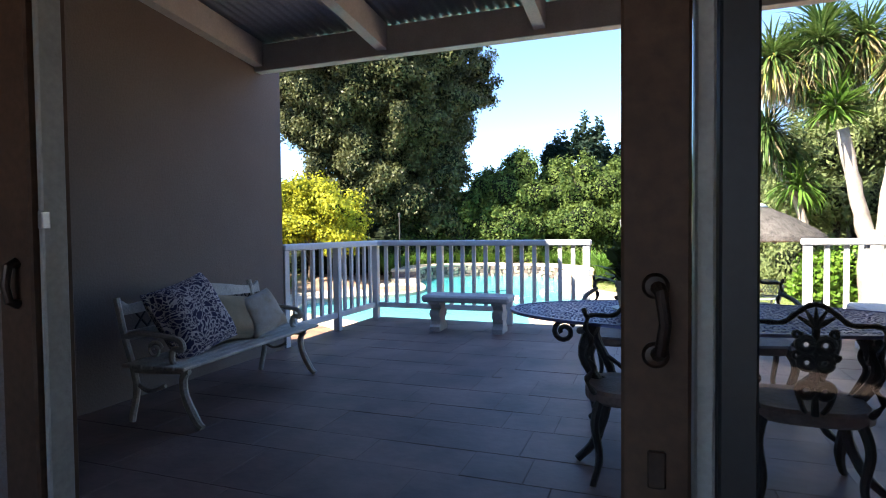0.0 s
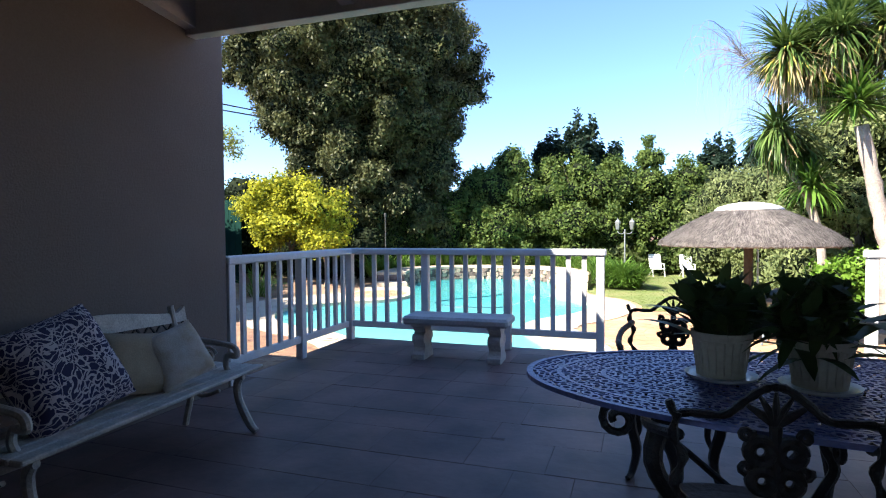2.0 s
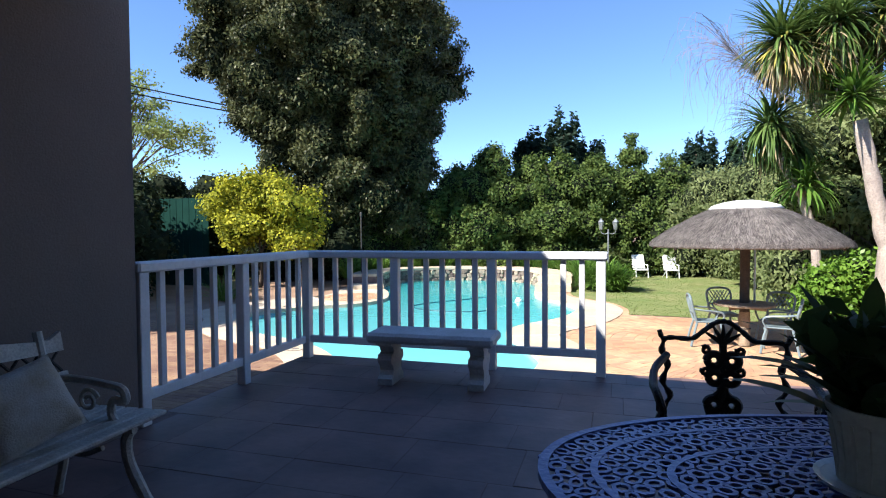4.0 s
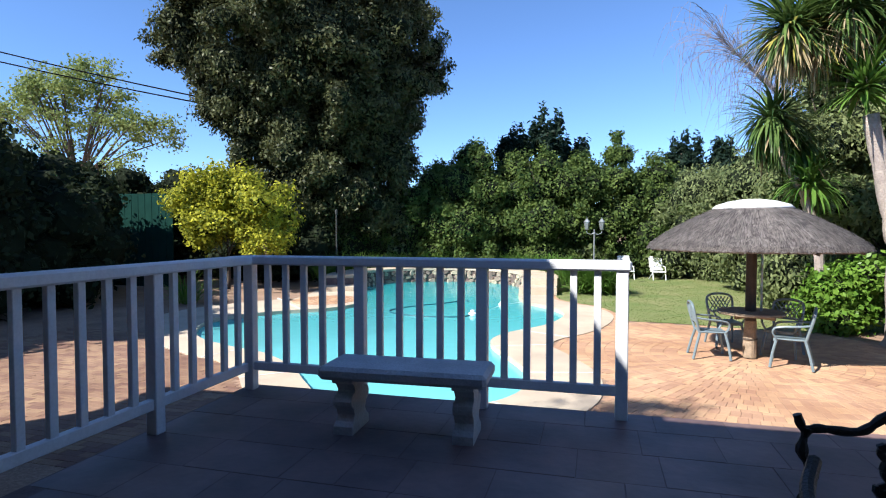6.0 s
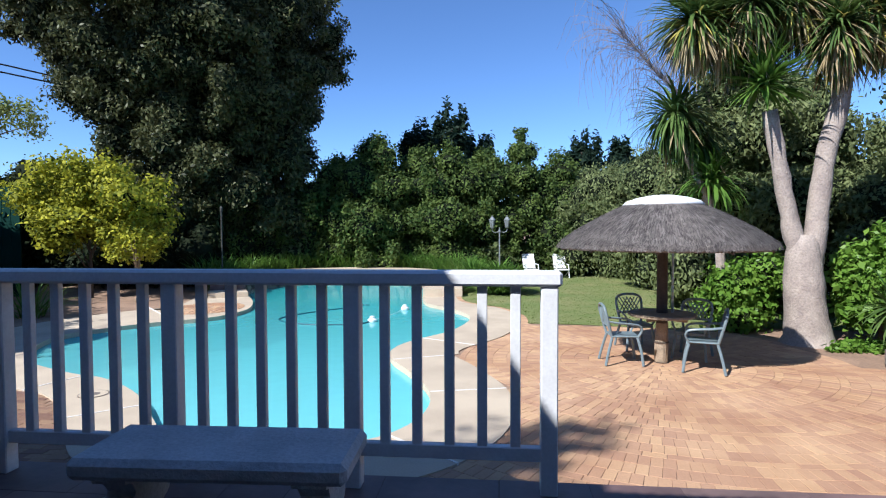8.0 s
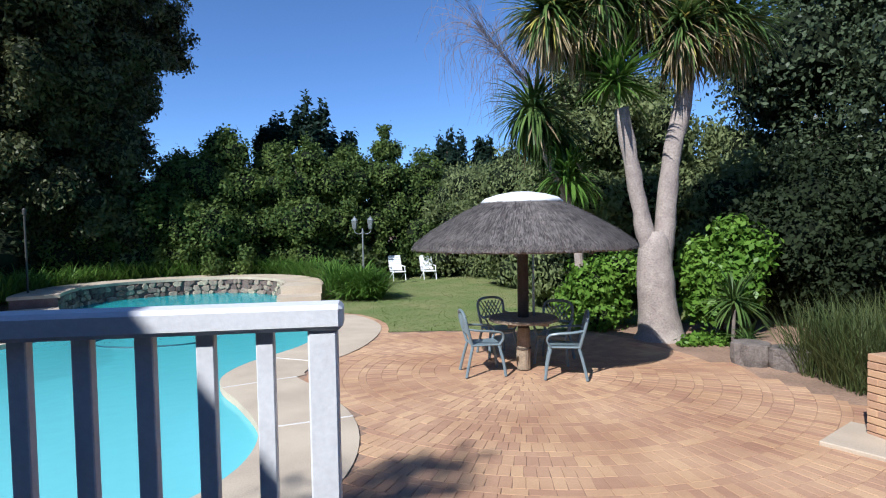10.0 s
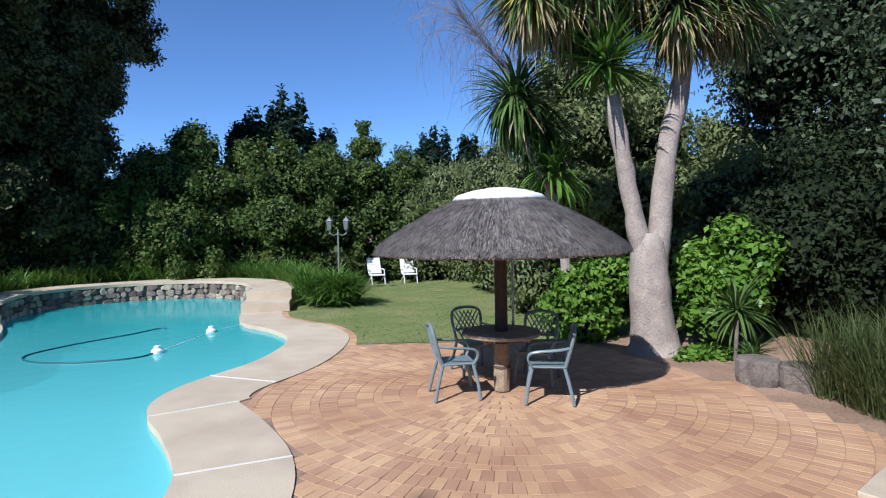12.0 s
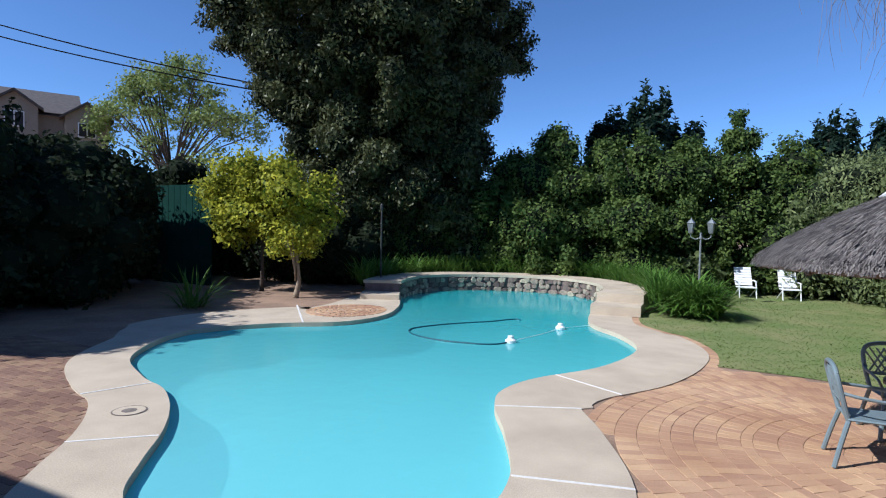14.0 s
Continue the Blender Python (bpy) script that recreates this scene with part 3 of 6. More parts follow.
# lawn
edge = [tuple(outward(i, coping_width(i) + 0.16)) for i in range(63, 86, 2)]
lawn_loop = [(0.35, 16.62), (1.46, 16.55), (4.1, 15.98), (5.2, 16.4), (7.5, 16.2), (11, 17.5), (12, 24), (10, 31), (3, 33), (-2, 32), (-2.2, 26), (-1.2, 23.5)] + edge[::-1]
lawn = tagged(sheet("lawn", lawn_loop, GZ - 0.008, LAWN), "short green lawn with dry patches", "lawn", kind="structure")
nr = np.random.RandomState(5)
N = 26000
xy = np.stack([nr.uniform(-1.5, 9, N), 15.8 + (nr.random(N) ** 1.6) * 15], 1)
keep = np.array([inside(lawn_loop, x, y) for x, y in xy])
xy = xy[keep]
n = len(xy)
az = nr.uniform(0, 6.28, n)
h = nr.uniform(0.010, 0.022, n)
base = np.concatenate([xy, np.full((n, 1), GZ - 0.01)], 1)
sd = np.stack([np.cos(az), np.sin(az), np.zeros(n)], 1) * 0.012
tip = base + np.stack([np.sin(az) * 0.03, np.cos(az) * 0.03, h], 1)
leaf_part("lawn_grass", np.stack([base - sd, base + sd, tip + sd * 0.4, tip - sd * 0.4], 1).reshape(-1, 3), GRASS, None)
tagged(bpy.data.objects["lawn_grass"], "short mown grass blades", "grass", kind="stuff")

# ---- veranda ----
FLOOR_Y1 = 6.62
base = Build().box(-2.86, 6.2, 1.0, FLOOR_Y1, GZ - 0.1, -0.0008).ob("floor", MORTAR)
tagged(base, "veranda slab paved with dark purplish-brown flagstones", "floor", kind="structure")
east = tagged(Build().box(6.2, 6.45, 1.0, 4.2, GZ, 3.2, 0.01).ob("wall_east", PLASTER), "plain taupe plastered veranda wall", "wall", kind="structure")
tagged(Build().box(-3.0, -2.75, -4.0, 4.48, GZ - 0.1, 3.85, 0.012).ob("wall_west", PLASTER), "taupe plastered house wall beside the veranda", "wall", kind="structure")
tagged(Build().box(-9.0, -3.0, 4.23, 4.48, GZ - 0.1, 4.08).ob("wall_wing", PLASTER), "taupe plastered end wall of the house wing", "wall", kind="structure")
tagged(Build().box(-9.25, -9.0, -4.0, 4.48, GZ - 0.1, 4.08).ob("wall_wing_west", PLASTER), "taupe plastered wall of the house wing", "wall", kind="structure")
tagged(Build().prism([(-9.6, -4.3), (-2.83, -4.3), (-2.83, 4.1), (-4.6, 5.08), (-9.6, 5.08)], 4.08, 4.2).ob("roof", ROOFTILE), "dark flat roof of the house wing", "roof", kind="structure")
# door wall with its opening
DY = 0.96
tagged(Build().box(-2.75, -1.10, DY - 0.05, DY + 0.13, 0, 3.3).ob("wall_door_side", PLASTER), "plastered wall beside the terrace door", "wall", kind="structure")
tagged(Build().box(2.6, 6.2, DY - 0.05, DY + 0.13, 0, 3.3).ob("wall_door_east", PLASTER), "plastered wall beside the terrace door", "wall", kind="structure")
tagged(Build().box(-1.10, 2.6, DY - 0.05, DY + 0.13, 2.12, 3.3).ob("wall_over_door", PLASTER), "plastered wall above the terrace door", "wall", kind="structure")
# room behind
tagged(Build().box(-2.75, 6.2, -4.0, DY + 0.13, -0.15, -0.004).ob("floor_room", MORTAR), "dull stone room floor", "floor", kind="structure")
tagged(Build().box(-2.75, 6.2, -4.0, DY - 0.05, 2.7, 2.8).ob("ceiling", ROOM), "plain room ceiling", "ceiling", kind="structure")
# Unseen opening added to let daylight into the room and onto the door.
south = Build().box(-2.75, -2.4, -4.2, -4.0, -0.1, 3.3).box(0.9, 6.2, -4.2, -4.0, -0.1, 3.3).box(-2.4, 0.9, -4.2, -4.0, -0.1, 0.7).box(-2.4, 0.9, -4.2, -4.0, 2.3, 3.3)
tagged(south.ob("wall_south", ROOM), "plain room wall with an unseen opening added for daylight", "wall", kind="structure")
tagged(Build().box(6.2, 6.4, -4.0, 1.0, -0.1, 3.3).ob("wall_room_east", ROOM), "plain room wall", "wall", kind="structure")
tagged(Build().box(-3.2, 6.6, -4.4, 1.2, 3.35, 3.45).ob("roof_main", ROOFTILE), "dark main roof", "roof", kind="structure")

# sliding door: frame, open leaf with pull handle, fixed glazed leaf
door = thing("door_1", "glazed sliding terrace door standing open, dark wooden stile", "door", kind="structure")
Build().box(-1.10, -0.966, DY - 0.06, DY + 0.06, 0, 2.12, 0.006).ob("stile", DOORWOOD, door, "dark wooden door stile")
Build().box(-0.965, -0.945, DY - 0.04, DY + 0.03, 0, 2.12, 0.004).ob("jamb", DOORPAINT, door, "pale painted door jamb")
Build().box(-0.962, -0.942, DY - 0.044, DY - 0.02, 1.15, 1.20, 0.003).ob("strike_plate", STEEL, door, "worn steel strike plate")
Build().tube([(-1.02, DY - 0.062, 0.945), (-1.022, DY - 0.085, 0.955), (-1.025, DY - 0.092, 1.0), (-1.022, DY - 0.085, 1.05), (-1.02, DY - 0.062, 1.06)], [0.015, 0.012, 0.011, 0.012, 0.015], 10).ob("handle", BRONZE, door, "curved dark bronze pull handle")
Build().box(0.556, 0.676, DY - 0.022, DY + 0.022, 0.01, 2.1, 0.006).ob("stile", DOORWOOD, door, "dark wooden door stile")
Build().tube([(0.618, DY - 0.02, 0.905), (0.625, DY - 0.05, 0.915), (0.632, DY - 0.06, 0.967), (0.625, DY - 0.05, 1.02), (0.618, DY - 0.02, 1.03)], [0.016, 0.012, 0.011, 0.012, 0.016], 10).ob("handle", BRONZE, door, "curved dark bronze pull handle")
for z in (0.905, 1.03):
    ros = Build().lathe([(0.024, 0.0), (0.024, 0.006), (0.018, 0.012), (0.006, 0.014)], 20).ob("rosette", BRONZE, door, "round dark bronze rosette")
    ros.matrix_basis = pose(0.616, DY - 0.0215, z, 90, 0, 0)
Build().box(0.602, 0.634, DY - 0.03, DY - 0.021, 0.66, 0.73, 0.003).ob("lock_plate", BRONZE, door, "dark keyhole plate")
Build().box(0.684, 0.72, DY + 0.03, DY + 0.11, 0.01, 2.1, 0.005).ob("jamb", DOORPAINT, door, "pale grey aluminium edge")
Build().box(0.724, 0.79, DY + 0.02, DY + 0.09, 0.01, 2.1, 0.005).ob("stile", DARKALU, door, "dark metal stile of the fixed leaf")
Build().box(2.5, 2.6, DY + 0.02, DY + 0.09, 0.01, 2.1, 0.005).ob("stile", DARKALU, door)
Build().box(0.79, 2.5, DY + 0.02, DY + 0.09, 0.01, 0.10, 0.005).ob("bottom_rail", DARKALU, door)
Build().box(0.79, 2.5, DY + 0.02, DY + 0.09, 2.0, 2.1, 0.005).ob("top_rail", DARKALU, door)
pane = Build().box(0.79, 2.5, DY + 0.05, DY + 0.056, 0.10, 2.0).ob("pane", GLASS, door, "clear glass pane")
pane.visible_shadow = False
Build().box(-0.925, 0.70, DY - 0.04, DY + 0.12, -0.01, 0.012, 0.003).ob("threshold", STEEL, door, "low metal threshold")

# roof of the veranda
SL = 0.11


def roof_z(y):
    return 2.83 + (4.16 - y) * SL


roof = thing("veranda_roof", "lean-to veranda roof of corrugated sheet on white timber", "roof", kind="structure")
b = Build()
xs = np.arange(-2.74, 6.3, 0.019)
rows = [0.97, 2.5, 4.28]
v = [(x, y, roof_z(y) + 0.012 + 0.009 * math.sin(2 * math.pi * x / 0.076)) for y in rows for x in xs]
v += [(x, y, z + 0.003) for x, y, z in v]
m, half = len(xs), len(xs) * len(rows)
f = [(r * m + k + 1, r * m + k, (r + 1) * m + k, (r + 1) * m + k + 1) for r in range(len(rows) - 1) for k in range(m - 1)]
f += [tuple(half + i for i in q[::-1]) for q in f]
b.add(v, f).ob("roof_sheet", SHEET, roof, "grey corrugated roof sheet", smooth=True)


def sloped(x0, x1, y0, y1, under, depth):
    b = Build()
    v = [(x, y, roof_z(y) - under - d) for y in (y0, y1) for x in (x0, x1) for d in (depth, 0)]
    return b.add(v, [(0, 1, 3, 2), (4, 6, 7, 5), (0, 2, 6, 4), (1, 5, 7, 3), (0, 4, 5, 1), (2, 3, 7, 6)])


for x in (-2.70, -1.47, -0.17, 1.13, 2.43, 3.73, 5.03, 6.15):
    sloped(x - 0.045, x + 0.045, 1.1, 4.10, 0.0, 0.21).ob("rafter", TIMBER, roof)
Build().box(-2.75, 6.2, 4.10, 4.20, 2.585, 2.820, 0.005).ob("beam", TIMBER, roof, "white painted front beam")

# ---- railing ----
def bay_rail(name, p, q, posts, per, label):
    """A railing from p to q with its posts at these lengths along it and balusters between them."""
    r = thing(name, label, "railing", kind="structure")
    p, q = Vector((*p, 0)), Vector((*q, 0))
    d = (q - p)
    length = d.length
    ang = math.degrees(math.atan2(d.y, d.x))
    r.matrix_basis = pose(p.x, p.y, 0, 0, 0, ang)
    Build().box(-0.055, length + 0.055, -0.055, 0.055, 0.952, 1.02, 0.012).ob("cap_rail", WHITE, r, "broad white cap rail")
    Build().box(0.0, length, -0.022, 0.022, 0.15, 0.215, 0.005).ob("bottom_rail", WHITE, r)
    post = Build().box(-0.038, 0.038, -0.038, 0.038, 0.0, 0.955, 0.005).mesh("post", WHITE)
    bal = Build().box(-0.023, 0.023, -0.017, 0.017, 0.212, 0.954, 0.003).mesh("baluster", WHITE)
    for s in posts:
        o = new("post", post)
        o.parent = r
        o.location.x = s
    for a, c in zip(posts, posts[1:]):
        for k in range(1, per + 1):
            o = new("baluster", bal)
            o.parent = r
            o.location.x = a + (c - a) * k / (per + 1)
    return r


bay_rail("railing", (-2.78, 6.505), (-0.085, 6.505), (0.0, 0.9, 1.79, 2.695), 5, "white painted timber railing with square balusters, partly sunlit")
bay_rail("railing", (-2.78, 4.53), (-2.78, 6.44), (0.0, 1.0), 5, "white painted timber side railing with square balusters")
bpy.data.objects["railing.001"]["label"] = "white painted timber side railing meeting the house wall"
for k in range(1, 6):
    o = new("baluster", bpy.data.meshes["baluster.001"])
    o.parent = bpy.data.objects["railing.001"]
    o.location.x = 1.0 + 0.975 * k / 6
bay_rail("railing", (2.10, 6.505), (6.1, 6.505), (0.0, 1.0, 2.0, 3.0, 4.0), 5, "white painted timber railing in full sun")


# ---- veranda furniture ----
def scroll(c, r0, r1, a0, turns, u, w, n=18):
    """A spiral in the plane of u and w round c."""
    c, u, w = Vector(c), Vector(u), Vector(w)
    out = []
    for k in range(n + 1):
        t = k / n
        a, r = a0 + turns * 2 * math.pi * t, r0 + (r1 - r0) * t
        out.append(c + u * (r * math.cos(a)) + w * (r * math.sin(a)))
    return out


def bend(pts, steps=5):
    """A smooth open curve through points."""
    P = [Vector(p) for p in pts]
    P = [2 * P[0] - P[1]] + P + [2 * P[-1] - P[-2]]
    out = []
    for i in range(1, len(P) - 2):
        p0, p1, p2, p3 = P[i - 1], P[i], P[i + 1], P[i + 2]
        for s in range(steps):
            t = s / steps
            out.append(0.5 * (2 * p1 + (p2 - p0) * t + (2 * p0 - 5 * p1 + 4 * p2 - p3) * t * t + (3 * p1 - p0 - 3 * p2 + p3) * t ** 3))
    return out + [P[-2]]


def iron_chair():
    """An ornate cast-iron armchair; its back stands at y = -0.22 and it faces +y."""
    c = thing("garden_chair", "black cast-iron garden armchair with scrolled openwork back beside the table", "chair", group="iron chairs round the table")
    U, W = (1, 0, 0), (0, 0, 1)
    rounded = []
    for k in range(32):
        a = 2 * math.pi * k / 32
        m = (abs(math.cos(a)) ** 3 + abs(math.sin(a)) ** 3) ** (-1 / 3)
        rounded.append((math.cos(a) * m, math.sin(a) * m))
    v = [(x * rx, y * ry, z) for rx, ry, z in ((0.235, 0.215, 0.365), (0.25, 0.23, 0.38), (0.25, 0.23, 0.415), (0.235, 0.215, 0.43), (0.19, 0.17, 0.424)) for x, y in rounded]
    f = [(i * 32 + k, i * 32 + (k + 1) % 32, (i + 1) * 32 + (k + 1) % 32, (i + 1) * 32 + k) for i in range(4) for k in range(32)]
    Build().add(v, f + [tuple(range(32))[::-1], tuple(range(128, 160))]).ob("seat", SEATPAD, c, "broad worn brown seat with a deep rim")
    for sx in (-1, 1):
        leg = bend([(sx * 0.17, 0.17, 0.41), (sx * 0.21, 0.22, 0.30), (sx * 0.18, 0.20, 0.14), (sx * 0.20, 0.24, 0.035), (sx * 0.22, 0.28, 0.012)])
        Build().tube(leg, [0.026 - 0.012 * abs(2 * k / (len(leg) - 1) - 1) ** 0.5 * (k > len(leg) / 2) for k in range(len(leg))], 8).ob("leg", IRON, c)
        leg = bend([(sx * 0.17, -0.16, 0.41), (sx * 0.20, -0.20, 0.28), (sx * 0.18, -0.20, 0.12), (sx * 0.21, -0.27, 0.012)])
        Build().tube(leg, [0.024 - 0.01 * k / (len(leg) - 1) for k in range(len(leg))], 8).ob("leg", IRON, c)
        arm = bend([(sx * 0.22, -0.21, 0.73), (sx * 0.27, -0.08, 0.70), (sx * 0.28, 0.06, 0.67), (sx * 0.27, 0.15, 0.66), (sx * 0.25, 0.17, 0.60), (sx * 0.26, 0.12, 0.55), (sx * 0.24, 0.15, 0.47), (sx * 0.21, 0.14, 0.42)])
        a = Build().tube(arm, 0.016, 8)
        a.tube(scroll((sx * 0.262, 0.10, 0.61), 0.045, 0.012, 0, 1.4, (0, 1, 0), W), 0.010, 6)
        a.ob("armrest", IRON, c)
        post = bend([(sx * 0.20, -0.19, 0.42), (sx * 0.235, -0.22, 0.49), (sx * 0.205, -0.23, 0.55), (sx * 0.235, -0.235, 0.61), (sx * 0.215, -0.24, 0.68), (sx * 0.238, -0.24, 0.74), (sx * 0.228, -0.24, 0.80)])
        p = Build().tube(post, [0.012 + 0.004 * math.sin(k * 1.3) for k in range(len(post))], 8)
        p.ob("back_post", IRON, c)
    Y = -0.24
    rail = bend([(-0.25, Y, 0.83), (-0.235, Y, 0.795), (-0.20, Y, 0.80), (-0.12, Y, 0.80), (-0.075, Y, 0.835), (-0.03, Y, 0.870), (0, Y, 0.878), (0.03, Y, 0.870), (0.075, Y, 0.835), (0.12, Y, 0.80), (0.20, Y, 0.80), (0.235, Y, 0.795), (0.25, Y, 0.83)])
    Build().tube(rail, [0.009 + 0.003 * abs(math.sin(k * 0.9)) for k in range(len(rail))], 8).ob("top_rail", IRON, c, "leafy crested top rail")
    back = Build().tube([(0, Y, 0.42), (0, Y, 0.50), (0, Y, 0.58), (0, Y, 0.68), (0, Y, 0.78)], [0.016, 0.012, 0.016, 0.012, 0.016], 8).ob("backrest", IRON, c, "openwork scroll backrest")
    for k in range(5):
        a = radians(30 + 30 * k)
        Build().tube([(0.0, Y, 0.775), (0.035 * math.cos(a), Y, 0.785 + 0.04 * math.sin(a)), (0.075 * math.cos(a), Y, 0.79 + 0.075 * math.sin(a))], [0.006, 0.013, 0.006], 6, flat=0.6).ob("petal", IRON, back)
    for sx in (-1, 1):
        # two pairs of pierced loops over a waisted foot
        for x, z, r0, th in ((0.034, 0.712, 0.028, 0.018), (0.031, 0.638, 0.026, 0.017), (0.033, 0.525, 0.028, 0.019)):
            Build().tube(scroll((sx * x, Y, z), r0, r0 * 0.9, 0.0, 1.0, U, W), th * 0.95, 8).ob("loop", IRON, back)
        for z, s in ((0.755, 1), (0.665, -1)):
            Build().tube(scroll((sx * 0.066, Y, z), 0.017, 0.008, 0.6, s * sx * 1.2, U, W, 10), 0.009, 6).ob("curl", IRON, back)
        Build().tube(bend([(sx * 0.012, Y, 0.60), (sx * 0.018, Y, 0.575), (sx * 0.062, Y, 0.53), (sx * 0.05, Y, 0.47), (sx * 0.03, Y + 0.03, 0.42)]), 0.011, 7).ob("scroll_foot", IRON, back)
    return c


chair = iron_chair()
chair.matrix_basis = pose(0.55, 2.63, 0, 0, 0, 4) @ Matrix.Scale(0.95, 4)
copy_thing(chair, pose(1.22, 2.62, 0, 0, 0, -3))
copy_thing(chair, pose(0.43, 3.98, 0, 0, 0, 178))
copy_thing(chair, pose(1.22, 3.97, 0, 0, 0, 183))

# oval openwork table
table = thing("garden_table", "oval cast-iron garden table, pierced top coloured blue for sky reflection", "table", (0.90, 2.97, 0))
A, B, TZ = 1.03, 0.53, 0.70
rim = Build()
n = 96
for (k0, k1, z0, z1) in ((0.965, 1.0, TZ - 0.012, TZ + 0.004), (0.80, 0.825, TZ - 0.006, TZ + 0.002), (0.555, 0.58, TZ - 0.006, TZ + 0.002), (0.30, 0.325, TZ - 0.006, TZ + 0.002)):
    v = []
    for k in range(n):
        a = 2 * math.pi * k / n
        for r, z in ((k0, z0), (k1, z0), (k1, z1), (k0, z1)):
            v.append(((A - (1 - r) * 0.62) * math.cos(a) if r > 0.5 else A * r * math.cos(a), (B - (1 - r) * 0.53) * math.sin(a), z))
    rim.add(v, [(4 * k + i, 4 * k + (i + 1) % 4, 4 * ((k + 1) % n) + (i + 1) % 4, 4 * ((k + 1) % n) + i) for k in range(n) for i in range(4)])
rim.ob("rim", IRON_TOP, table, "rounded rim and inner hoops")
lace = Build()
rng = random.Random(8)
pitch = 0.043


def loop_piece(b, x, y, r, a, sq):
    """A flat open ring of the pierced top."""
    m = 7
    v = []
    for k in range(m):
        t = 2 * math.pi * k / m
        for rr, z in ((r * 0.62, TZ - 0.005), (r * 1.12, TZ - 0.005), (r * 1.12, TZ + 0.001), (r * 0.62, TZ + 0.001)):
            px, py = rr * math.cos(t), rr * sq * math.sin(t)
            v.append((x + px * math.cos(a) - py * math.sin(a), y + px * math.sin(a) + py * math.cos(a), z))
    b.add(v, [(4 * k + i, 4 * k + (i + 1) % 4, 4 * ((k + 1) % m) + (i + 1) % 4, 4 * ((k + 1) % m) + i) for k in range(m) for i in range(4)])


row = 0
y = -B
while y < B:
    x = -A + (row % 2) * pitch / 2
    while x < A:
        if (x / (A - 0.02)) ** 2 + (y / (B - 0.02)) ** 2 < 1:
            loop_piece(lace, x + rng.uniform(-0.005, 0.005), y + rng.uniform(-0.005, 0.005), pitch * 0.5, rng.uniform(0, 3.14), rng.uniform(0.6, 0.95))
        x += pitch
    y += pitch * 0.86
    row += 1
lace.ob("tabletop", IRON_TOP, table, "pierced openwork tabletop")
for sx, sy in ((-1, -1), (-1, 1), (1, -1), (1, 1)):
    leg = bend([(sx * 0.55, sy * 0.25, 0.68), (sx * 0.60, sy * 0.30, 0.52), (sx * 0.50, sy * 0.24, 0.30), (sx * 0.55, sy * 0.28, 0.10), (sx * 0.63, sy * 0.33, 0.012)])
    l = Build().tube(leg, [0.032 - 0.014 * k / (len(leg) - 1) for k in range(len(leg))], 9)
    l.tube(scroll((sx * 0.70, sy * 0.27, 0.625), 0.06, 0.016, 0.5, 1.5, (1, 0, 0), (0, 0, 1)), 0.013, 7)
    l.ob("leg", IRON, table)
Build().tube(bend([(-0.52, -0.25, 0.40), (-0.2, -0.05, 0.24), (0.2, -0.05, 0.24), (0.52, -0.25, 0.40)]), 0.013, 7).ob("stretcher", IRON, table)
Build().tube(bend([(-0.52, 0.25, 0.40), (-0.2, 0.05, 0.24), (0.2, 0.05, 0.24), (0.52, 0.25, 0.40)]), 0.013, 7).ob("stretcher", IRON, table)
Build().tube([(-0.6, 0, 0.685), (0.6, 0, 0.685)], 0.012, 7).ob("bearer", IRON, table)


def potted(x, y, seed, label):
    p = thing("potted_plant", label, "plant", (x, y, 0.701), group="pots on the table")
    Build().lathe([(0.10, 0.0), (0.112, 0.006), (0.118, 0.016), (0.105, 0.011), (0.08, 0.010)], 28).ob("saucer", SAUCER, p, "pale glazed saucer")
    b = Build()
    prof = [(0.078, 0.011), (0.078, 0.05), (0.086, 0.11), (0.092, 0.145), (0.098, 0.147), (0.099, 0.172), (0.090, 0.172), (0.087, 0.150)]
    b.lathe(prof, 40)
    for k in range(20):
        a = 2 * math.pi * k / 20
        b.tube([(0.074 * math.cos(a), 0.074 * math.sin(a), 0.015), (0.091 * math.cos(a), 0.091 * math.sin(a), 0.14)], 0.004, 5)
    b.ob("pot", TERRA, p, "ribbed cream plastic pot")
    Build().lathe([(0.088, 0.150), (0.05, 0.156), (0.01, 0.158)], 20).ob("soil", DARKBARK, p)
    nr = np.random.RandomState(seed)
    r = random.Random(seed)
    blobs = [(r.uniform(-0.08, 0.08), r.uniform(-0.08, 0.08), 0.25 + r.uniform(-0.03, 0.07), 0.085, 0.085, 0.075) for _ in range(7)]
    leaf_part("leaves", leaves(blobs, 520, 0.04, nr, 0.95, 0.6, long=2.2), L_POT, p, "small dark green leaves")
    blades((0, 0, 0.16), 42, 0.27, 0.075, r, (18, 88) if seed == 2 else (0, 65), 0.35 if seed == 2 else 0.45, 5, 0.06).ob("broad_leaves", L_POT, p, "broad dark green leaves")
    p.scale = (0.98, 0.98, 0.93)
    return p


potted(0.525, 3.02, 2, "bushy dark green plant in a cream pot on the table")
potted(0.80, 2.96, 7, "trailing dark green plant in a cream pot and saucer")


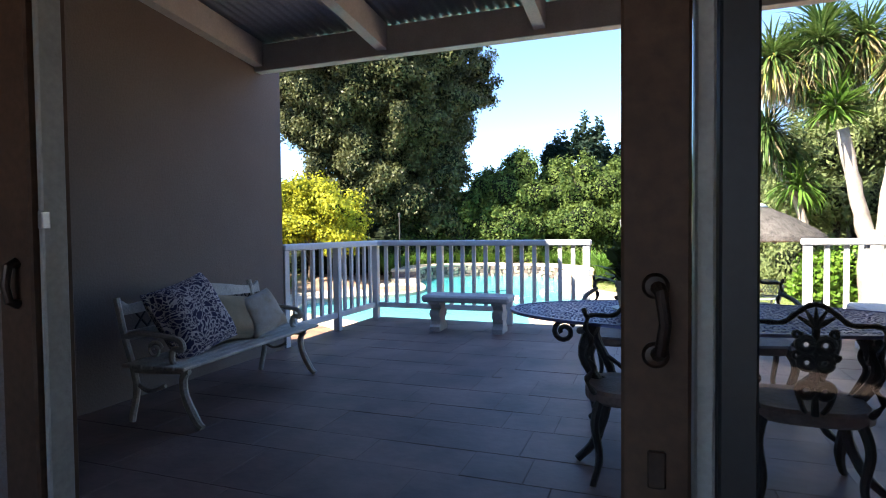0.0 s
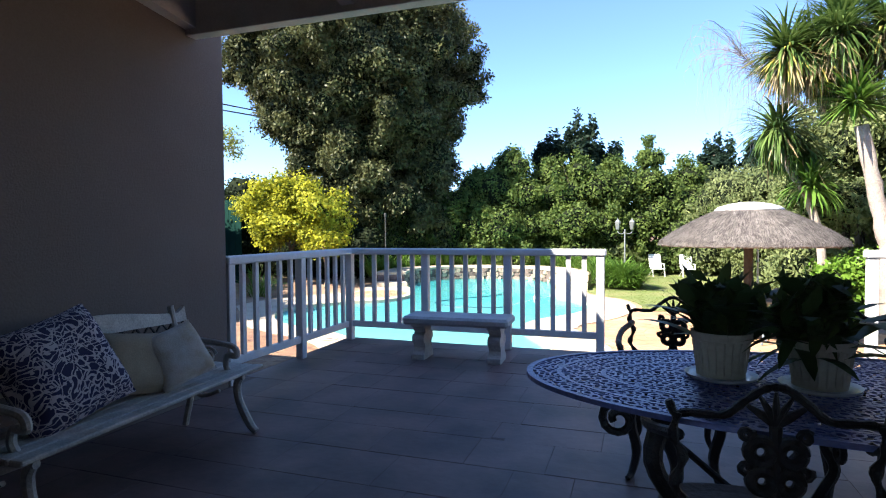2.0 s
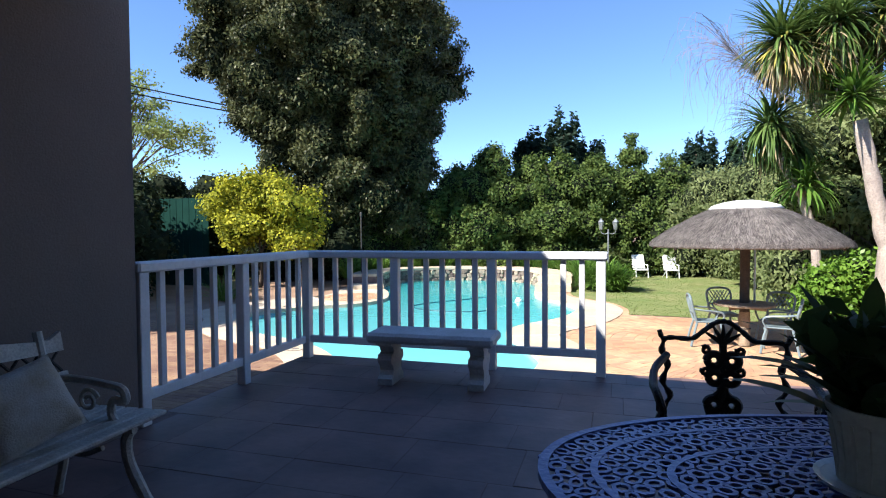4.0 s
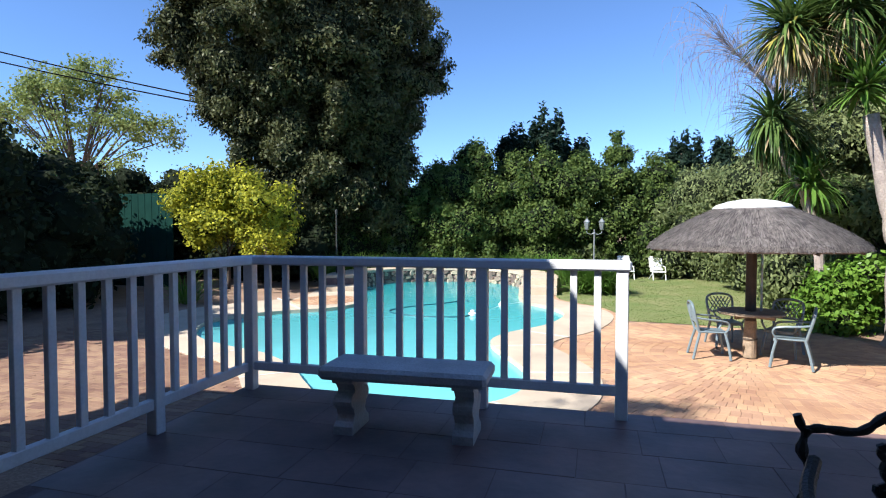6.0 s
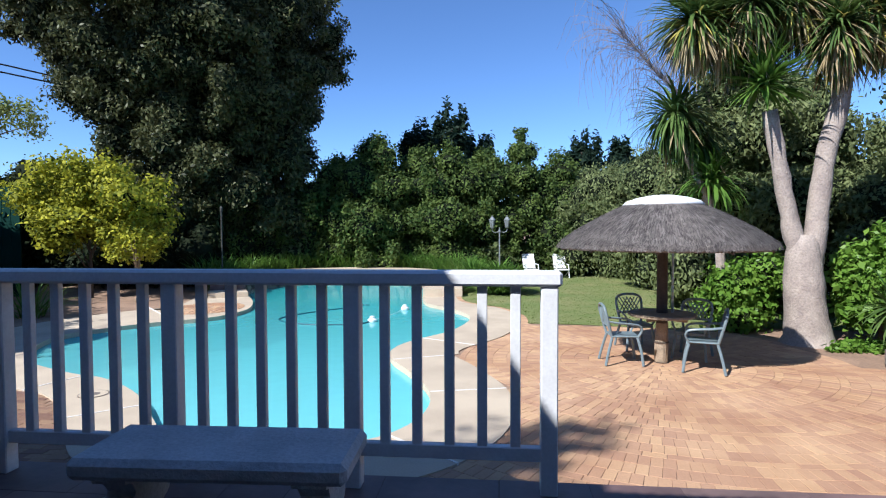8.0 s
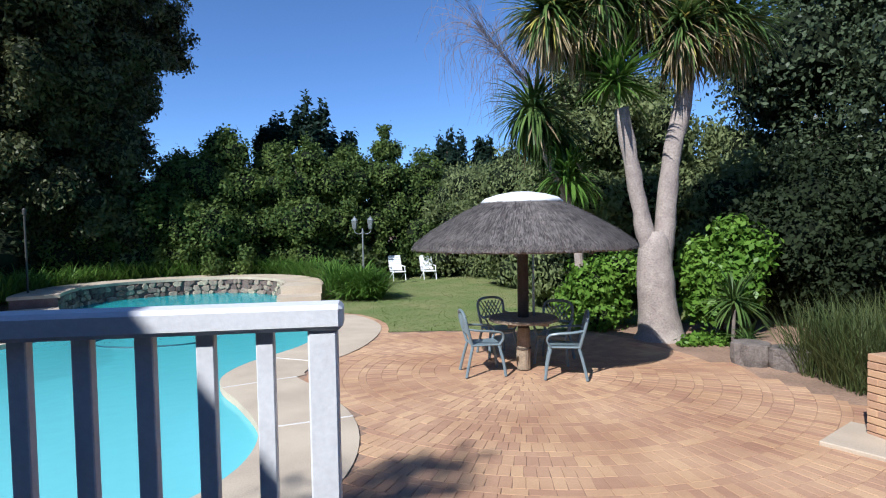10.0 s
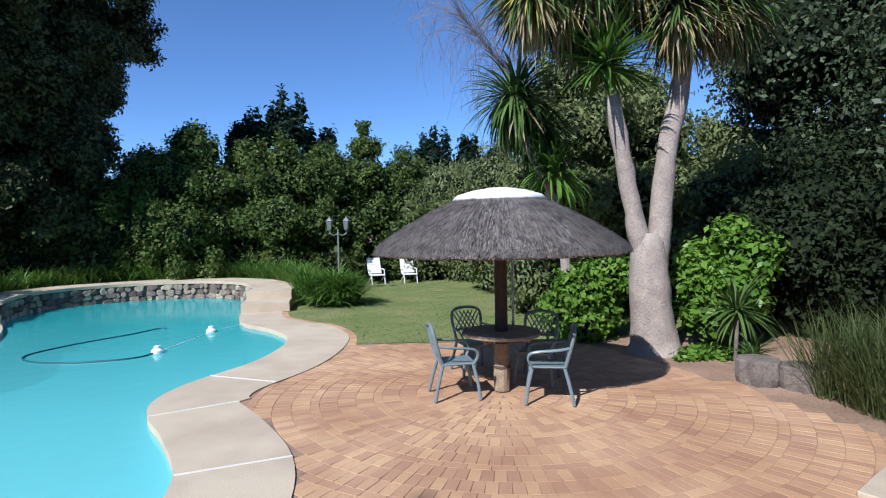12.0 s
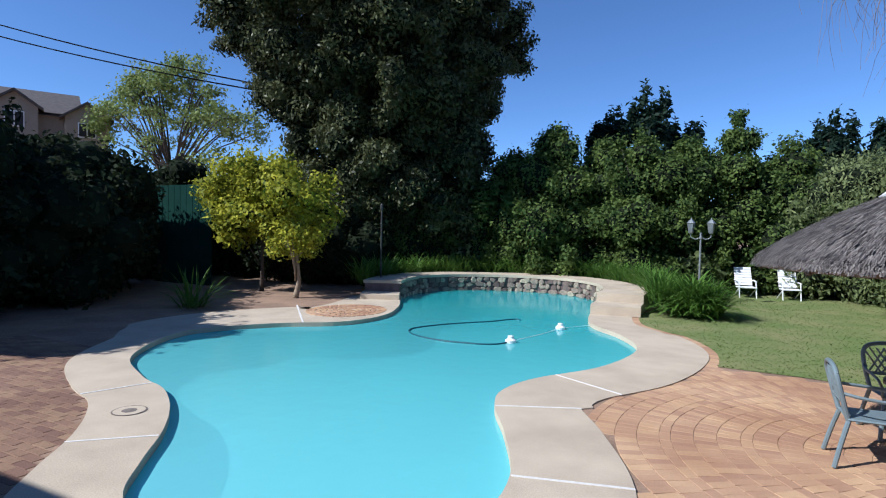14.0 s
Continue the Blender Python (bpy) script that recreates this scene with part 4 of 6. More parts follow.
# bench against the wall: iron ends, timber slats
bench = thing("garden_bench", "white garden bench with scrolled iron ends and timber slats", "bench", (-2.24, 3.13, 0), 4)
for sy in (-1, 1):
    y = 0.55 if sy > 0 else -0.76
    e = Build()
    e.tube(bend([(0.37, y, 0.012), (0.33, y, 0.05), (0.26, y, 0.18), (0.245, y, 0.28), (0.27, y, 0.335)]), [0.021, 0.021, 0.022, 0.023, 0.024, 0.025, 0.026, 0.026, 0.026, 0.025, 0.024, 0.024, 0.024, 0.024, 0.024, 0.024, 0.024, 0.024, 0.024, 0.022, 0.020], 8)
    e.tube(bend([(-0.13, y, 0.012), (-0.12, y, 0.06), (-0.09, y, 0.20), (-0.11, y, 0.33), (-0.17, y, 0.52), (-0.225, y, 0.75)]), 0.020, 8)
    e.tube([(-0.12, y, 0.32), (0.29, y, 0.333)], 0.018, 8)
    e.tube(bend([(-0.17, y, 0.52), (-0.05, y, 0.545), (0.14, y, 0.53), (0.23, y, 0.51), (0.245, y, 0.46), (0.185, y, 0.46), (0.17, y, 0.40), (0.21, y, 0.345)]), 0.019, 8)
    e.tube(scroll((0.05, y, 0.45), 0.055, 0.015, 0.3, 1.4, (1, 0, 0), (0, 0, 1)), 0.010, 6)
    e.tube(bend([(-0.1, y, 0.25), (0.0, y, 0.20), (0.12, y, 0.24)]), 0.012, 6)
    e.ob("end_frame", BENCHWHITE, bench, "scrolled cast-iron end frame in worn white paint")
for k in range(6):
    x = -0.09 + k * 0.075
    Build().box(x - 0.034, x + 0.034, -0.84, 0.72, 0.352 + 0.002 * (k == 5), 0.375, 0.006).ob("seat_slat", BENCHWHITE, bench)
Build().box(-0.012, 0.012, -0.74, 0.66, -0.03, 0.03, 0.005, pose(-0.175, 0, 0.52, 0, -14, 0)).ob("back_slat", BENCHWHITE, bench)
top = Build()
m = 24
v = []
for k in range(m + 1):
    t = k / m * 2 - 1
    up = 0.735 + 0.035 * math.cos(t * math.pi) * (abs(t) < 0.98)
    for x, z in ((-0.235, up), (-0.212, up), (-0.195, 0.655 + 0.01 * math.cos(t * math.pi)), (-0.218, 0.655 + 0.01 * math.cos(t * math.pi))):
        v.append((x, -0.04 + t * 0.70, z))
top.add(v, [(4 * k + i, 4 * k + (i + 1) % 4, 4 * k + 4 + (i + 1) % 4, 4 * k + 4 + i) for k in range(m) for i in range(4)] + [(0, 1, 2, 3), (4 * m + 3, 4 * m + 2, 4 * m + 1, 4 * m)])
top.ob("top_rail", BENCHWHITE, bench, "wavy painted top rail")
lat = Build()
for k in range(-6, 7):
    lat.tube([(-0.20, k * 0.1 - 0.05, 0.55), (-0.208, k * 0.1 + 0.05, 0.66)], 0.007, 5)
    lat.tube([(-0.20, k * 0.1 + 0.05, 0.55), (-0.208, k * 0.1 - 0.05, 0.66)], 0.007, 5)
lat.ob("back_panel", IRON, bench, "dark iron lattice panel")


def cushion(name, at, size, thick, tilt, turn, roll, material, label):
    """A soft square pillow with pulled corners, standing on an edge."""
    b = Build()
    n = 18
    top, bot = [], []
    for i in range(n + 1):
        for j in range(n + 1):
            u, w = 2 * i / n - 1, 2 * j / n - 1
            pin = 1 - 0.10 * (1 - u * u) * abs(w) ** 3 * 0.6
            pin2 = 1 - 0.10 * (1 - w * w) * abs(u) ** 3 * 0.6
            h = ((1 - u ** 4) * (1 - w ** 4)) ** 0.5 * (1 + 0.12 * noise.noise((u * 1.7 + at[0] * 5, w * 1.7, at[1] * 3)))
            x, z = u * size * 0.5 * pin2, w * size * 0.5 * pin
            top.append((x, -thick * 0.5 * h - 0.003, z))
            bot.append((x, thick * 0.5 * h + 0.003, z))
    q = [(i * (n + 1) + j, (i + 1) * (n + 1) + j, (i + 1) * (n + 1) + j + 1, i * (n + 1) + j + 1) for i in range(n) for j in range(n)]
    b.add(top, q)
    b.add(bot, [f[::-1] for f in q])
    k = (n + 1) ** 2
    ed = [i * (n + 1) for i in range(n + 1)] + [n * (n + 1) + j for j in range(1, n + 1)] + [i * (n + 1) + n for i in range(n - 1, -1, -1)] + [j for j in range(n - 1, 0, -1)]
    b.f += [(a, c, c + k, a + k) for a, c in zip(ed, ed[1:] + ed[:1])]
    o = b.ob(name, material, smooth=True)
    o.matrix_basis = Matrix.Translation(at) @ pose(0, 0, 0, 0, 0, turn) @ pose(0, 0, 0, tilt, 0, 0) @ pose(0, 0, 0, 0, roll, 0)
    return tagged(o, label, "cushion")


cushion("cushion", (-2.17, 2.70, 0.60), 0.50, 0.21, -26, 84, -14, PATTERN, "large navy cushion with pale swirling line pattern on the bench")
cushion("cushion", (-2.20, 3.10, 0.535), 0.34, 0.17, -26, 82, 10, BEIGECUSH, "plump beige cushion leaning on the bench back")
cushion("cushion", (-2.11, 3.31, 0.54), 0.32, 0.15, -28, 70, -16, GREYCUSH, "grey-white cushion with tan edge on the bench")


def stone_bench(at, turn, label):
    s = thing("stone_bench", label, "bench", at, turn, group="cast stone benches")
    Build().box(-0.50, 0.50, -0.19, 0.19, 0.335, 0.415, 0.022).ob("seat", CAST, s)
    for sx in (-1, 1):
        x = sx * 0.36
        b = Build()
        prof = [(0.135, 0.0), (0.135, 0.05), (0.105, 0.075), (0.085, 0.11), (0.11, 0.17), (0.105, 0.22), (0.075, 0.255), (0.10, 0.295), (0.15, 0.315), (0.15, 0.336)]
        v = []
        for w, z in prof:
            v += [(x - 0.055 - 0.1 * (w - 0.08), -w, z), (x + 0.055 + 0.1 * (w - 0.08), -w, z), (x + 0.055 + 0.1 * (w - 0.08), w, z), (x - 0.055 - 0.1 * (w - 0.08), w, z)]
        m = len(prof)
        b.add(v, [(4 * k + i, 4 * k + (i + 1) % 4, 4 * k + 4 + (i + 1) % 4, 4 * k + 4 + i) for k in range(m - 1) for i in range(4)] + [(3, 2, 1, 0), (4 * m - 4, 4 * m - 3, 4 * m - 2, 4 * m - 1)])
        for sy in (-1, 1):
            b.lathe([(0.02, -0.058), (0.04, -0.058), (0.045, 0.058), (0.02, 0.058)], 12)
            for k in range(len(b.v) - 48, len(b.v)):
                px, py, pz = b.v[k]
                b.v[k] = (x + pz, sy * 0.10 + px, 0.20 + py)
        b.ob("leg", CAST, s, "moulded scroll pedestal")
    return s


stone_bench((-1.33, 5.93, 0), 2, "grey cast stone bench with moulded pedestals before the railing")
stone_bench((2.55, 5.75, 0), 90, "grey cast stone bench on the open side of the veranda")


# ---- thatched umbrella, table and chairs ----
LX, LY = 2.27, 13.17
lapa = thing("thatched_umbrella", "round grey thatched garden umbrella with white cap on a timber post", "umbrella", (LX, LY, GZ))
zz = -GZ
Build().lathe([(0.085, 0.60), (0.083, 0.9), (0.08, zz + 1.3)], 16, wob=0.12).ob("post", POSTSHADE, lapa, "rough timber post, upper part coloured dark for thatch shade")
Build().lathe([(0.10, 0.0), (0.105, 0.2), (0.097, 0.40), (0.09, 0.62)], 16, wob=0.15).ob("post_foot", LOG, lapa, "pale lower end of the post")
Build().lathe([(0.098, 0.30), (0.115, 0.305), (0.115, 0.325), (0.098, 0.33)], 16).ob("wire_tie", DARKBARK, lapa, "dark wire wound about the post")
prof = [(0.05, zz + 1.36), (0.9, zz + 1.12), (1.55, zz + 0.89), (1.56, zz + 0.865), (1.61, zz + 0.915), (1.585, zz + 0.965), (1.35, zz + 1.135), (0.99, zz + 1.35), (0.57, zz + 1.56), (0.3, zz + 1.585)]
Build().lathe(prof, 72, wob=0.03).ob("thatch", THATCH, lapa, "thick weathered grey thatch", smooth=True)
Build().lathe([(0.585, zz + 1.54), (0.61, zz + 1.56), (0.54, zz + 1.62), (0.36, zz + 1.675), (0.15, zz + 1.71), (0.01, zz + 1.715)], 48, wob=0.03).ob("cap", CAPWHITE, lapa, "smooth white plastered cap", smooth=True)
rng = random.Random(12)
b = Build()
outer = [(0.57, zz + 1.56), (0.99, zz + 1.35), (1.36, zz + 1.135), (1.595, zz + 0.965), (1.645, zz + 0.865)]
for _ in range(24000):
    a = rng.uniform(0, 2 * math.pi)
    s = rng.random() ** 0.7 * 3.75
    l = rng.uniform(0.12, 0.32)
    v = []
    tw = rng.uniform(-0.04, 0.04)
    lift = rng.uniform(0.003, 0.016)
    for t in (s, min(4.0, s + l)):
        i = min(3, int(t))
        (r0, z0), (r1, z1) = outer[i], outer[i + 1]
        r, z = r0 + (r1 - r0) * (t - i), z0 + (z1 - z0) * (t - i)
        aa = a + tw * (t - s)
        w = 0.0045
        for sgn in (-1, 1):
            v.append(((r + lift) * math.cos(aa) - sgn * w * math.sin(aa), (r + lift) * math.sin(aa) + sgn * w * math.cos(aa), z + lift * 1.2))
    b.add(v, [(0, 1, 3, 2)])
b.ob("straw", THATCH, lapa, "loose straw ends on the thatch")
for k in range(10):
    a = 2 * math.pi * k / 10
    Build().tube([(0.08 * math.cos(a), 0.08 * math.sin(a), zz + 1.30), (1.57 * math.cos(a), 1.57 * math.sin(a), zz + 0.86)], 0.025, 6).ob("rib", DARKBARK, lapa)
Build().tube([(0.17, 0.03, 0.75), (0.17, 0.03, zz + 0.95)], 0.018, 8).ob("thin_pole", STEEL, lapa, "thin metal pole beside the post")

rt = thing("round_table", "round wooden garden table built about the umbrella post", "table", (LX, LY, GZ + 0.03))
Build().lathe([(0.12, 0.700), (0.50, 0.700), (0.515, 0.71), (0.515, 0.738), (0.50, 0.75), (0.12, 0.75)], 40).ob("tabletop", LOG, rt, "weathered round tabletop")
for k in range(4):
    a = math.pi / 4 + k * math.pi / 2
    Build().box(0.10, 0.42, -0.02, 0.02, 0.64, 0.70, 0.004, pose(0, 0, 0, 0, 0, math.degrees(a))).ob("bearer", LOG, rt)


def plastic_chair():
    """A moulded armchair that faces +y."""
    c = thing("plastic_chair", "grey-green moulded plastic armchair with lattice back on the bricks", "chair", group="plastic chairs round the table")
    b = Build()
    b.box(-0.22, 0.22, -0.20, 0.24, 0.43, 0.455, 0.012)
    b.box(-0.22, 0.22, 0.20, 0.245, 0.40, 0.45, 0.01)
    b.ob("seat", PLASTIC, c)
    for sx in (-1, 1):
        Build().tube(bend([(sx * 0.20, 0.20, 0.44), (sx * 0.235, 0.25, 0.22), (sx * 0.26, 0.28, 0.0)]), 0.022, 7).ob("leg", PLASTIC, c)
        Build().tube(bend([(sx * 0.19, -0.18, 0.44), (sx * 0.225, -0.24, 0.22), (sx * 0.25, -0.29, 0.0)]), 0.022, 7).ob("leg", PLASTIC, c)
        Build().tube(bend([(sx * 0.22, -0.24, 0.68), (sx * 0.27, -0.10, 0.665), (sx * 0.285, 0.10, 0.65), (sx * 0.275, 0.22, 0.62), (sx * 0.25, 0.25, 0.54), (sx * 0.22, 0.20, 0.44)]), 0.020, 8, flat=0.7).ob("armrest", PLASTIC, c)
    back = Build()
    hoop = bend([(-0.19, -0.19, 0.44), (-0.225, -0.25, 0.66), (-0.23, -0.29, 0.82), (-0.17, -0.305, 0.90), (0, -0.31, 0.925), (0.17, -0.305, 0.90), (0.23, -0.29, 0.82), (0.225, -0.25, 0.66), (0.19, -0.19, 0.44)])
    back.tube(hoop, 0.022, 8)
    back.tube([(-0.215, -0.235, 0.60), (0.215, -0.235, 0.60)], 0.018, 7)
    frame_ob = back.ob("backrest", PLASTIC, c, "pierced lattice backrest")
    for k in range(-5, 6):
        for s in (-1, 1):
            x0, x1 = k * 0.065, k * 0.065 + s * 0.17
            if abs(x0) < 0.21 and abs(x1) < 0.24:
                Build().tube([(x0, -0.236, 0.60), (x1, -0.295, 0.87)], 0.010, 5).ob("lattice_bar", PLASTIC, frame_ob)
    return c


pc = plastic_chair()
pc.matrix_basis = pose(1.62, 13.06, GZ, 0, 0, -88)
copy_thing(pc, pose(2.74, 12.66, GZ, 0, 0, 72))
copy_thing(pc, pose(2.09, 14.16, GZ, 0, 0, 190))
copy_thing(pc, pose(2.86, 13.50, GZ, 0, 0, 150))


def lounger(x, y, turn, label):
    c = thing("garden_lounger", label, "lounger", (x, y, GZ - 0.01), turn, group="white loungers on the lawn")
    b = Build()
    for k in range(5):
        yy = -0.1 + k * 0.095
        b.box(-0.27, 0.27, yy, yy + 0.088, 0.33, 0.365, 0.006)
    b.ob("seat", WHITEPLASTIC, c)
    bk = Build()
    for k in range(7):
        bk.box(-0.27, 0.27, -0.014, 0.014, 0.03 + k * 0.095, 0.117 + k * 0.095, 0.005, Matrix.Translation((0, -0.12, 0.36)) @ pose(0, 0, 0, 24, 0, 0))
    bk.ob("backrest", WHITEPLASTIC, c, "slatted reclining back")
    for sx in (-1, 1):
        Build().tube(bend([(sx * 0.27, -0.25, 0.56), (sx * 0.28, 0.0, 0.56), (sx * 0.28, 0.22, 0.55)]), 0.022, 7).ob("armrest", WHITEPLASTIC, c)
        Build().tube([(sx * 0.26, 0.24, 0.55), (sx * 0.26, 0.36, 0.0)], 0.02, 7).ob("leg", WHITEPLASTIC, c)
        Build().tube([(sx * 0.26, 0.30, 0.33), (sx * 0.26, -0.32, 0.0)], 0.02, 7).ob("leg", WHITEPLASTIC, c)
    return c


lounger(1.05, 28.3, 195, "white plastic reclining chair on the far lawn")
lounger(2.33, 28.3, 190, "white plastic reclining chair with slatted back, far lawn")

# lamp post with two lanterns
lamp = thing("garden_lamp", "grey garden lamp post with two lanterns", "lamp", (-0.27, 25.5, GZ - 0.02))
Build().lathe([(0.09, 0), (0.09, 0.12), (0.05, 0.2), (0.035, 0.3), (0.03, 1.95), (0.05, 1.97), (0.05, 2.03), (0.03, 2.05), (0.03, 2.16)], 12).ob("pole", LAMPBLACK, lamp)
for sx in (-1, 1):
    Build().tube(bend([(0, 0, 2.02), (sx * 0.14, 0, 1.96), (sx * 0.27, 0, 2.02), (sx * 0.28, 0, 2.12)]), 0.014, 6).ob("arm", LAMPBLACK, lamp)
    l = Build().lathe([(0.05, 2.12), (0.07, 2.15), (0.115, 2.43), (0.13, 2.44), (0.05, 2.54), (0.02, 2.56), (0.02, 2.61)], 6, (sx * 0.28, 0, 0)).ob("lantern", LAMPBLACK, lamp, "six-sided lantern")
    Build().lathe([(0.062, 2.17), (0.105, 2.41)], 6, (sx * 0.28, 0, 0.0), sx=1.06, sy=1.06).ob("pane", SAUCER, l)
pole = thing("garden_pole", "thin dark pole standing in the planting", "pole", (-9.6, 22.2, GZ - 0.02))
Build().lathe([(0.03, 0), (0.028, 2.7), (0.05, 2.72), (0.05, 2.86), (0.02, 2.9)], 10).ob("shaft", POLE, pole)


# ---- planting ----
def tree(name, label, category, at, blobs, count, size, material, seed, trunk=None, core=0.7, droop=0.2, bark=DARKBARK, shell=0.45, long=1.6, group=""):
    """A tree or shrub: tapering trunk with limbs, shade-dark lumps inside, leaves outside."""
    t = thing(name, label, category, at, group=group)
    nr = np.random.RandomState(seed)
    r = random.Random(seed)
    if trunk:
        h, rad = trunk
        b = Build()
        path = [(0, 0, 0), (r.uniform(-.05, .05) * h, r.uniform(-.05, .05) * h, h * 0.4), (r.uniform(-.06, .06) * h, r.uniform(-.06, .06) * h, h)]
        b.tube(bend(path, 4), [rad * (1.35 - 0.9 * k / 8) for k in range(9)], 9)
        for bl in r.sample(list(blobs), min(7, len(blobs))):
            s = r.uniform(0.35, 0.95) * h
            b.tube(bend([(0, 0, s), (bl[0] * 0.5, bl[1] * 0.5, s + (bl[2] - s) * 0.6), bl[:3]], 3), [rad * 0.45, rad * 0.38, rad * 0.32, rad * 0.26, rad * 0.2, rad * 0.15, rad * 0.1], 6)
        b.ob("trunk", bark, t, smooth=True)
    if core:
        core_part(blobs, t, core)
    leaf_part("crown", leaves(blobs, count, size, nr, shell, droop, long, clump=size * 0.4 + 0.14 * float(np.median([q[3] for q in blobs]))), material, t)
    return t


def lumps(r, levels, per):
    """Blobs for a crown: levels of (height, spread, blob radius)."""
    out = []
    for z, spread, br, *dx in levels:
        dx = dx[0] if dx else 0.0
        n = max(1, int(per * spread / br)) if spread > 0.1 else 1
        a0 = r.uniform(0, 6.28)
        for k in range(n):
            a = a0 + 6.283 * k / n + r.uniform(-0.3, 0.3)
            q = spread * r.uniform(0.75, 1.1)
            w = br * r.uniform(0.8, 1.2)
            out.append((dx + q * math.cos(a), q * math.sin(a), z + r.uniform(-0.4, 0.4) * br, w, w, w * r.uniform(0.75, 1.05)))
        for k in range(int(n * 1.3)):
            a, q = r.uniform(0, 6.283), spread + br * r.uniform(0.5, 0.95)
            w = br * r.uniform(0.28, 0.45)
            out.append((dx + q * math.cos(a), q * math.sin(a), z + r.uniform(-0.5, 0.9) * br, w * 0.8, w * 0.8, w * r.uniform(0.8, 1.7)))
        if spread > br:
            out.append((dx, 0, z, spread * 0.85, spread * 0.85, br * 1.1))
    return out


r = random.Random(4)
big = lumps(r, [(2.0, 2.6, 1.1, 1.6), (3.2, 2.7, 1.15, 1.4), (4.6, 2.7, 1.2, 1.1), (5.9, 2.8, 1.2, 0.95), (7.1, 3.0, 1.2, 0.8), (8.2, 3.8, 1.2, 0.5), (9.4, 4.6, 1.25, 0.1), (10.8, 4.8, 1.3), (12.2, 4.6, 1.3), (13.6, 3.8, 1.3), (15.0, 2.6, 1.3), (16.2, 0.8, 1.3)], 2.1)
for _ in range(46):
    z = r.uniform(6.8, 15.0)
    wide = 3.6 + (z - 6.5) * 0.72 if z < 9.8 else 5.9 if z < 12 else 5.9 - (z - 12) * 1.2
    a, w = r.uniform(0, 6.283), r.uniform(0.7, 1.25)
    wide *= 0.97 + 0.22 * noise.noise((math.cos(a) * 1.9, math.sin(a) * 1.9, z * 0.5))
    big.append((wide * math.cos(a) + 0.3, wide * math.sin(a), z, w, w, w * r.uniform(0.6, 0.95)))
# sprays of leaves that stand out of the crown, wider towards the top
for _ in range(560):
    z = r.uniform(1.8, 16.4)
    wide = 4.0 if z < 6.5 else 4.0 + (z - 6.5) * 0.72 if z < 9.8 else 6.4 if z < 12 else 6.4 - (z - 12) * 1.2
    shift = 1.4 - 0.11 * z if z < 10 else 0.1
    a, q = r.uniform(0, 6.283), wide + r.uniform(-0.9, 0.5)
    q *= 0.98 + 0.24 * noise.noise((math.cos(a) * 1.9, math.sin(a) * 1.9, z * 0.5))
    w = r.uniform(0.28, 0.62)
    big.append((q * math.cos(a) + shift, q * math.sin(a), z, w, w, w * r.uniform(0.6, 1.3)))
tree("evergreen_tree", "very tall dense dark evergreen tree behind the pool", "tree", (-13.9, 28.0, GZ - 0.05), big, 430000, 0.088, L_BIG, 21, (12, 0.5), 0.74, 0.5, long=1.9)

yb = [(r.uniform(-2.0, 2.0), r.uniform(-1.3, 1.3), 0, 0, 0, 0) for _ in range(46)]
yb = [(x, y, 3.05 + r.uniform(-1.5, 1.25) * (1 - abs(x) / 3.2), *[r.uniform(0.35, 0.7)] * 2, r.uniform(0.3, 0.6)) for x, y, *_ in yb] + [(0, 0, 3.0, 1.2, 0.9, 0.8)]
tree("yellow_shrub", "large rounded shrub with bright yellow-green leaves", "shrub", (-13.0, 20.4, GZ - 0.05), yb, 27000, 0.085, L_YELLOW, 22, (2.2, 0.06), 0.42, 0.2, shell=0.6)
yb = lumps(r, [(1.65, 0.55, 0.38), (2.0, 0.6, 0.4), (2.35, 0.25, 0.4)], 4.0)
tree("small_tree", "small yellow-green tree with a bare slender trunk", "tree", (-10.9, 19.6, GZ - 0.05), yb, 2600, 0.07, L_YELLOW, 23, (1.5, 0.07), 0.0, 0.2, LOG)

# boundary trees
spec = [(-9.6, 29.0, 4.4, 1.7), (-7.6, 29.0, 5.4, 1.7), (-5.6, 28.6, 6.3, 1.7), (-4.0, 29.4, 5.7, 1.5), (-2.4, 28.8, 5.9, 1.7), (-0.8, 29.6, 5.8, 1.4), (0.7, 30.4, 6.7, 1.4), (2.4, 30.6, 5.5, 1.6), (-11.4, 27.8, 3.0, 1.6), (-8.2, 28.9, 2.6, 1.3)]
for k, (x, y, h, w) in enumerate(spec):
    rr = random.Random(40 + k)
    bl = lumps(rr, [(0.9, w * 0.75, w * 0.5), (h * 0.42, w * 0.8, w * 0.55), (h * 0.66, w * 0.55, w * 0.5), (h * 0.85, w * 0.2, w * 0.38), (h * 0.95, 0.0, w * 0.24)], 4.2)
    tree("boundary_tree", "leafy mid-green tree in the boundary planting" if h > 4 else "dense low dark-green shrub in the boundary planting", "tree", (x, y, GZ - 0.05), bl, int(7000 * w * h / 1.6), 0.085, L_HEDGE, 60 + k, (h * 0.8, 0.11), 0.78, 0.3, group="boundary trees")
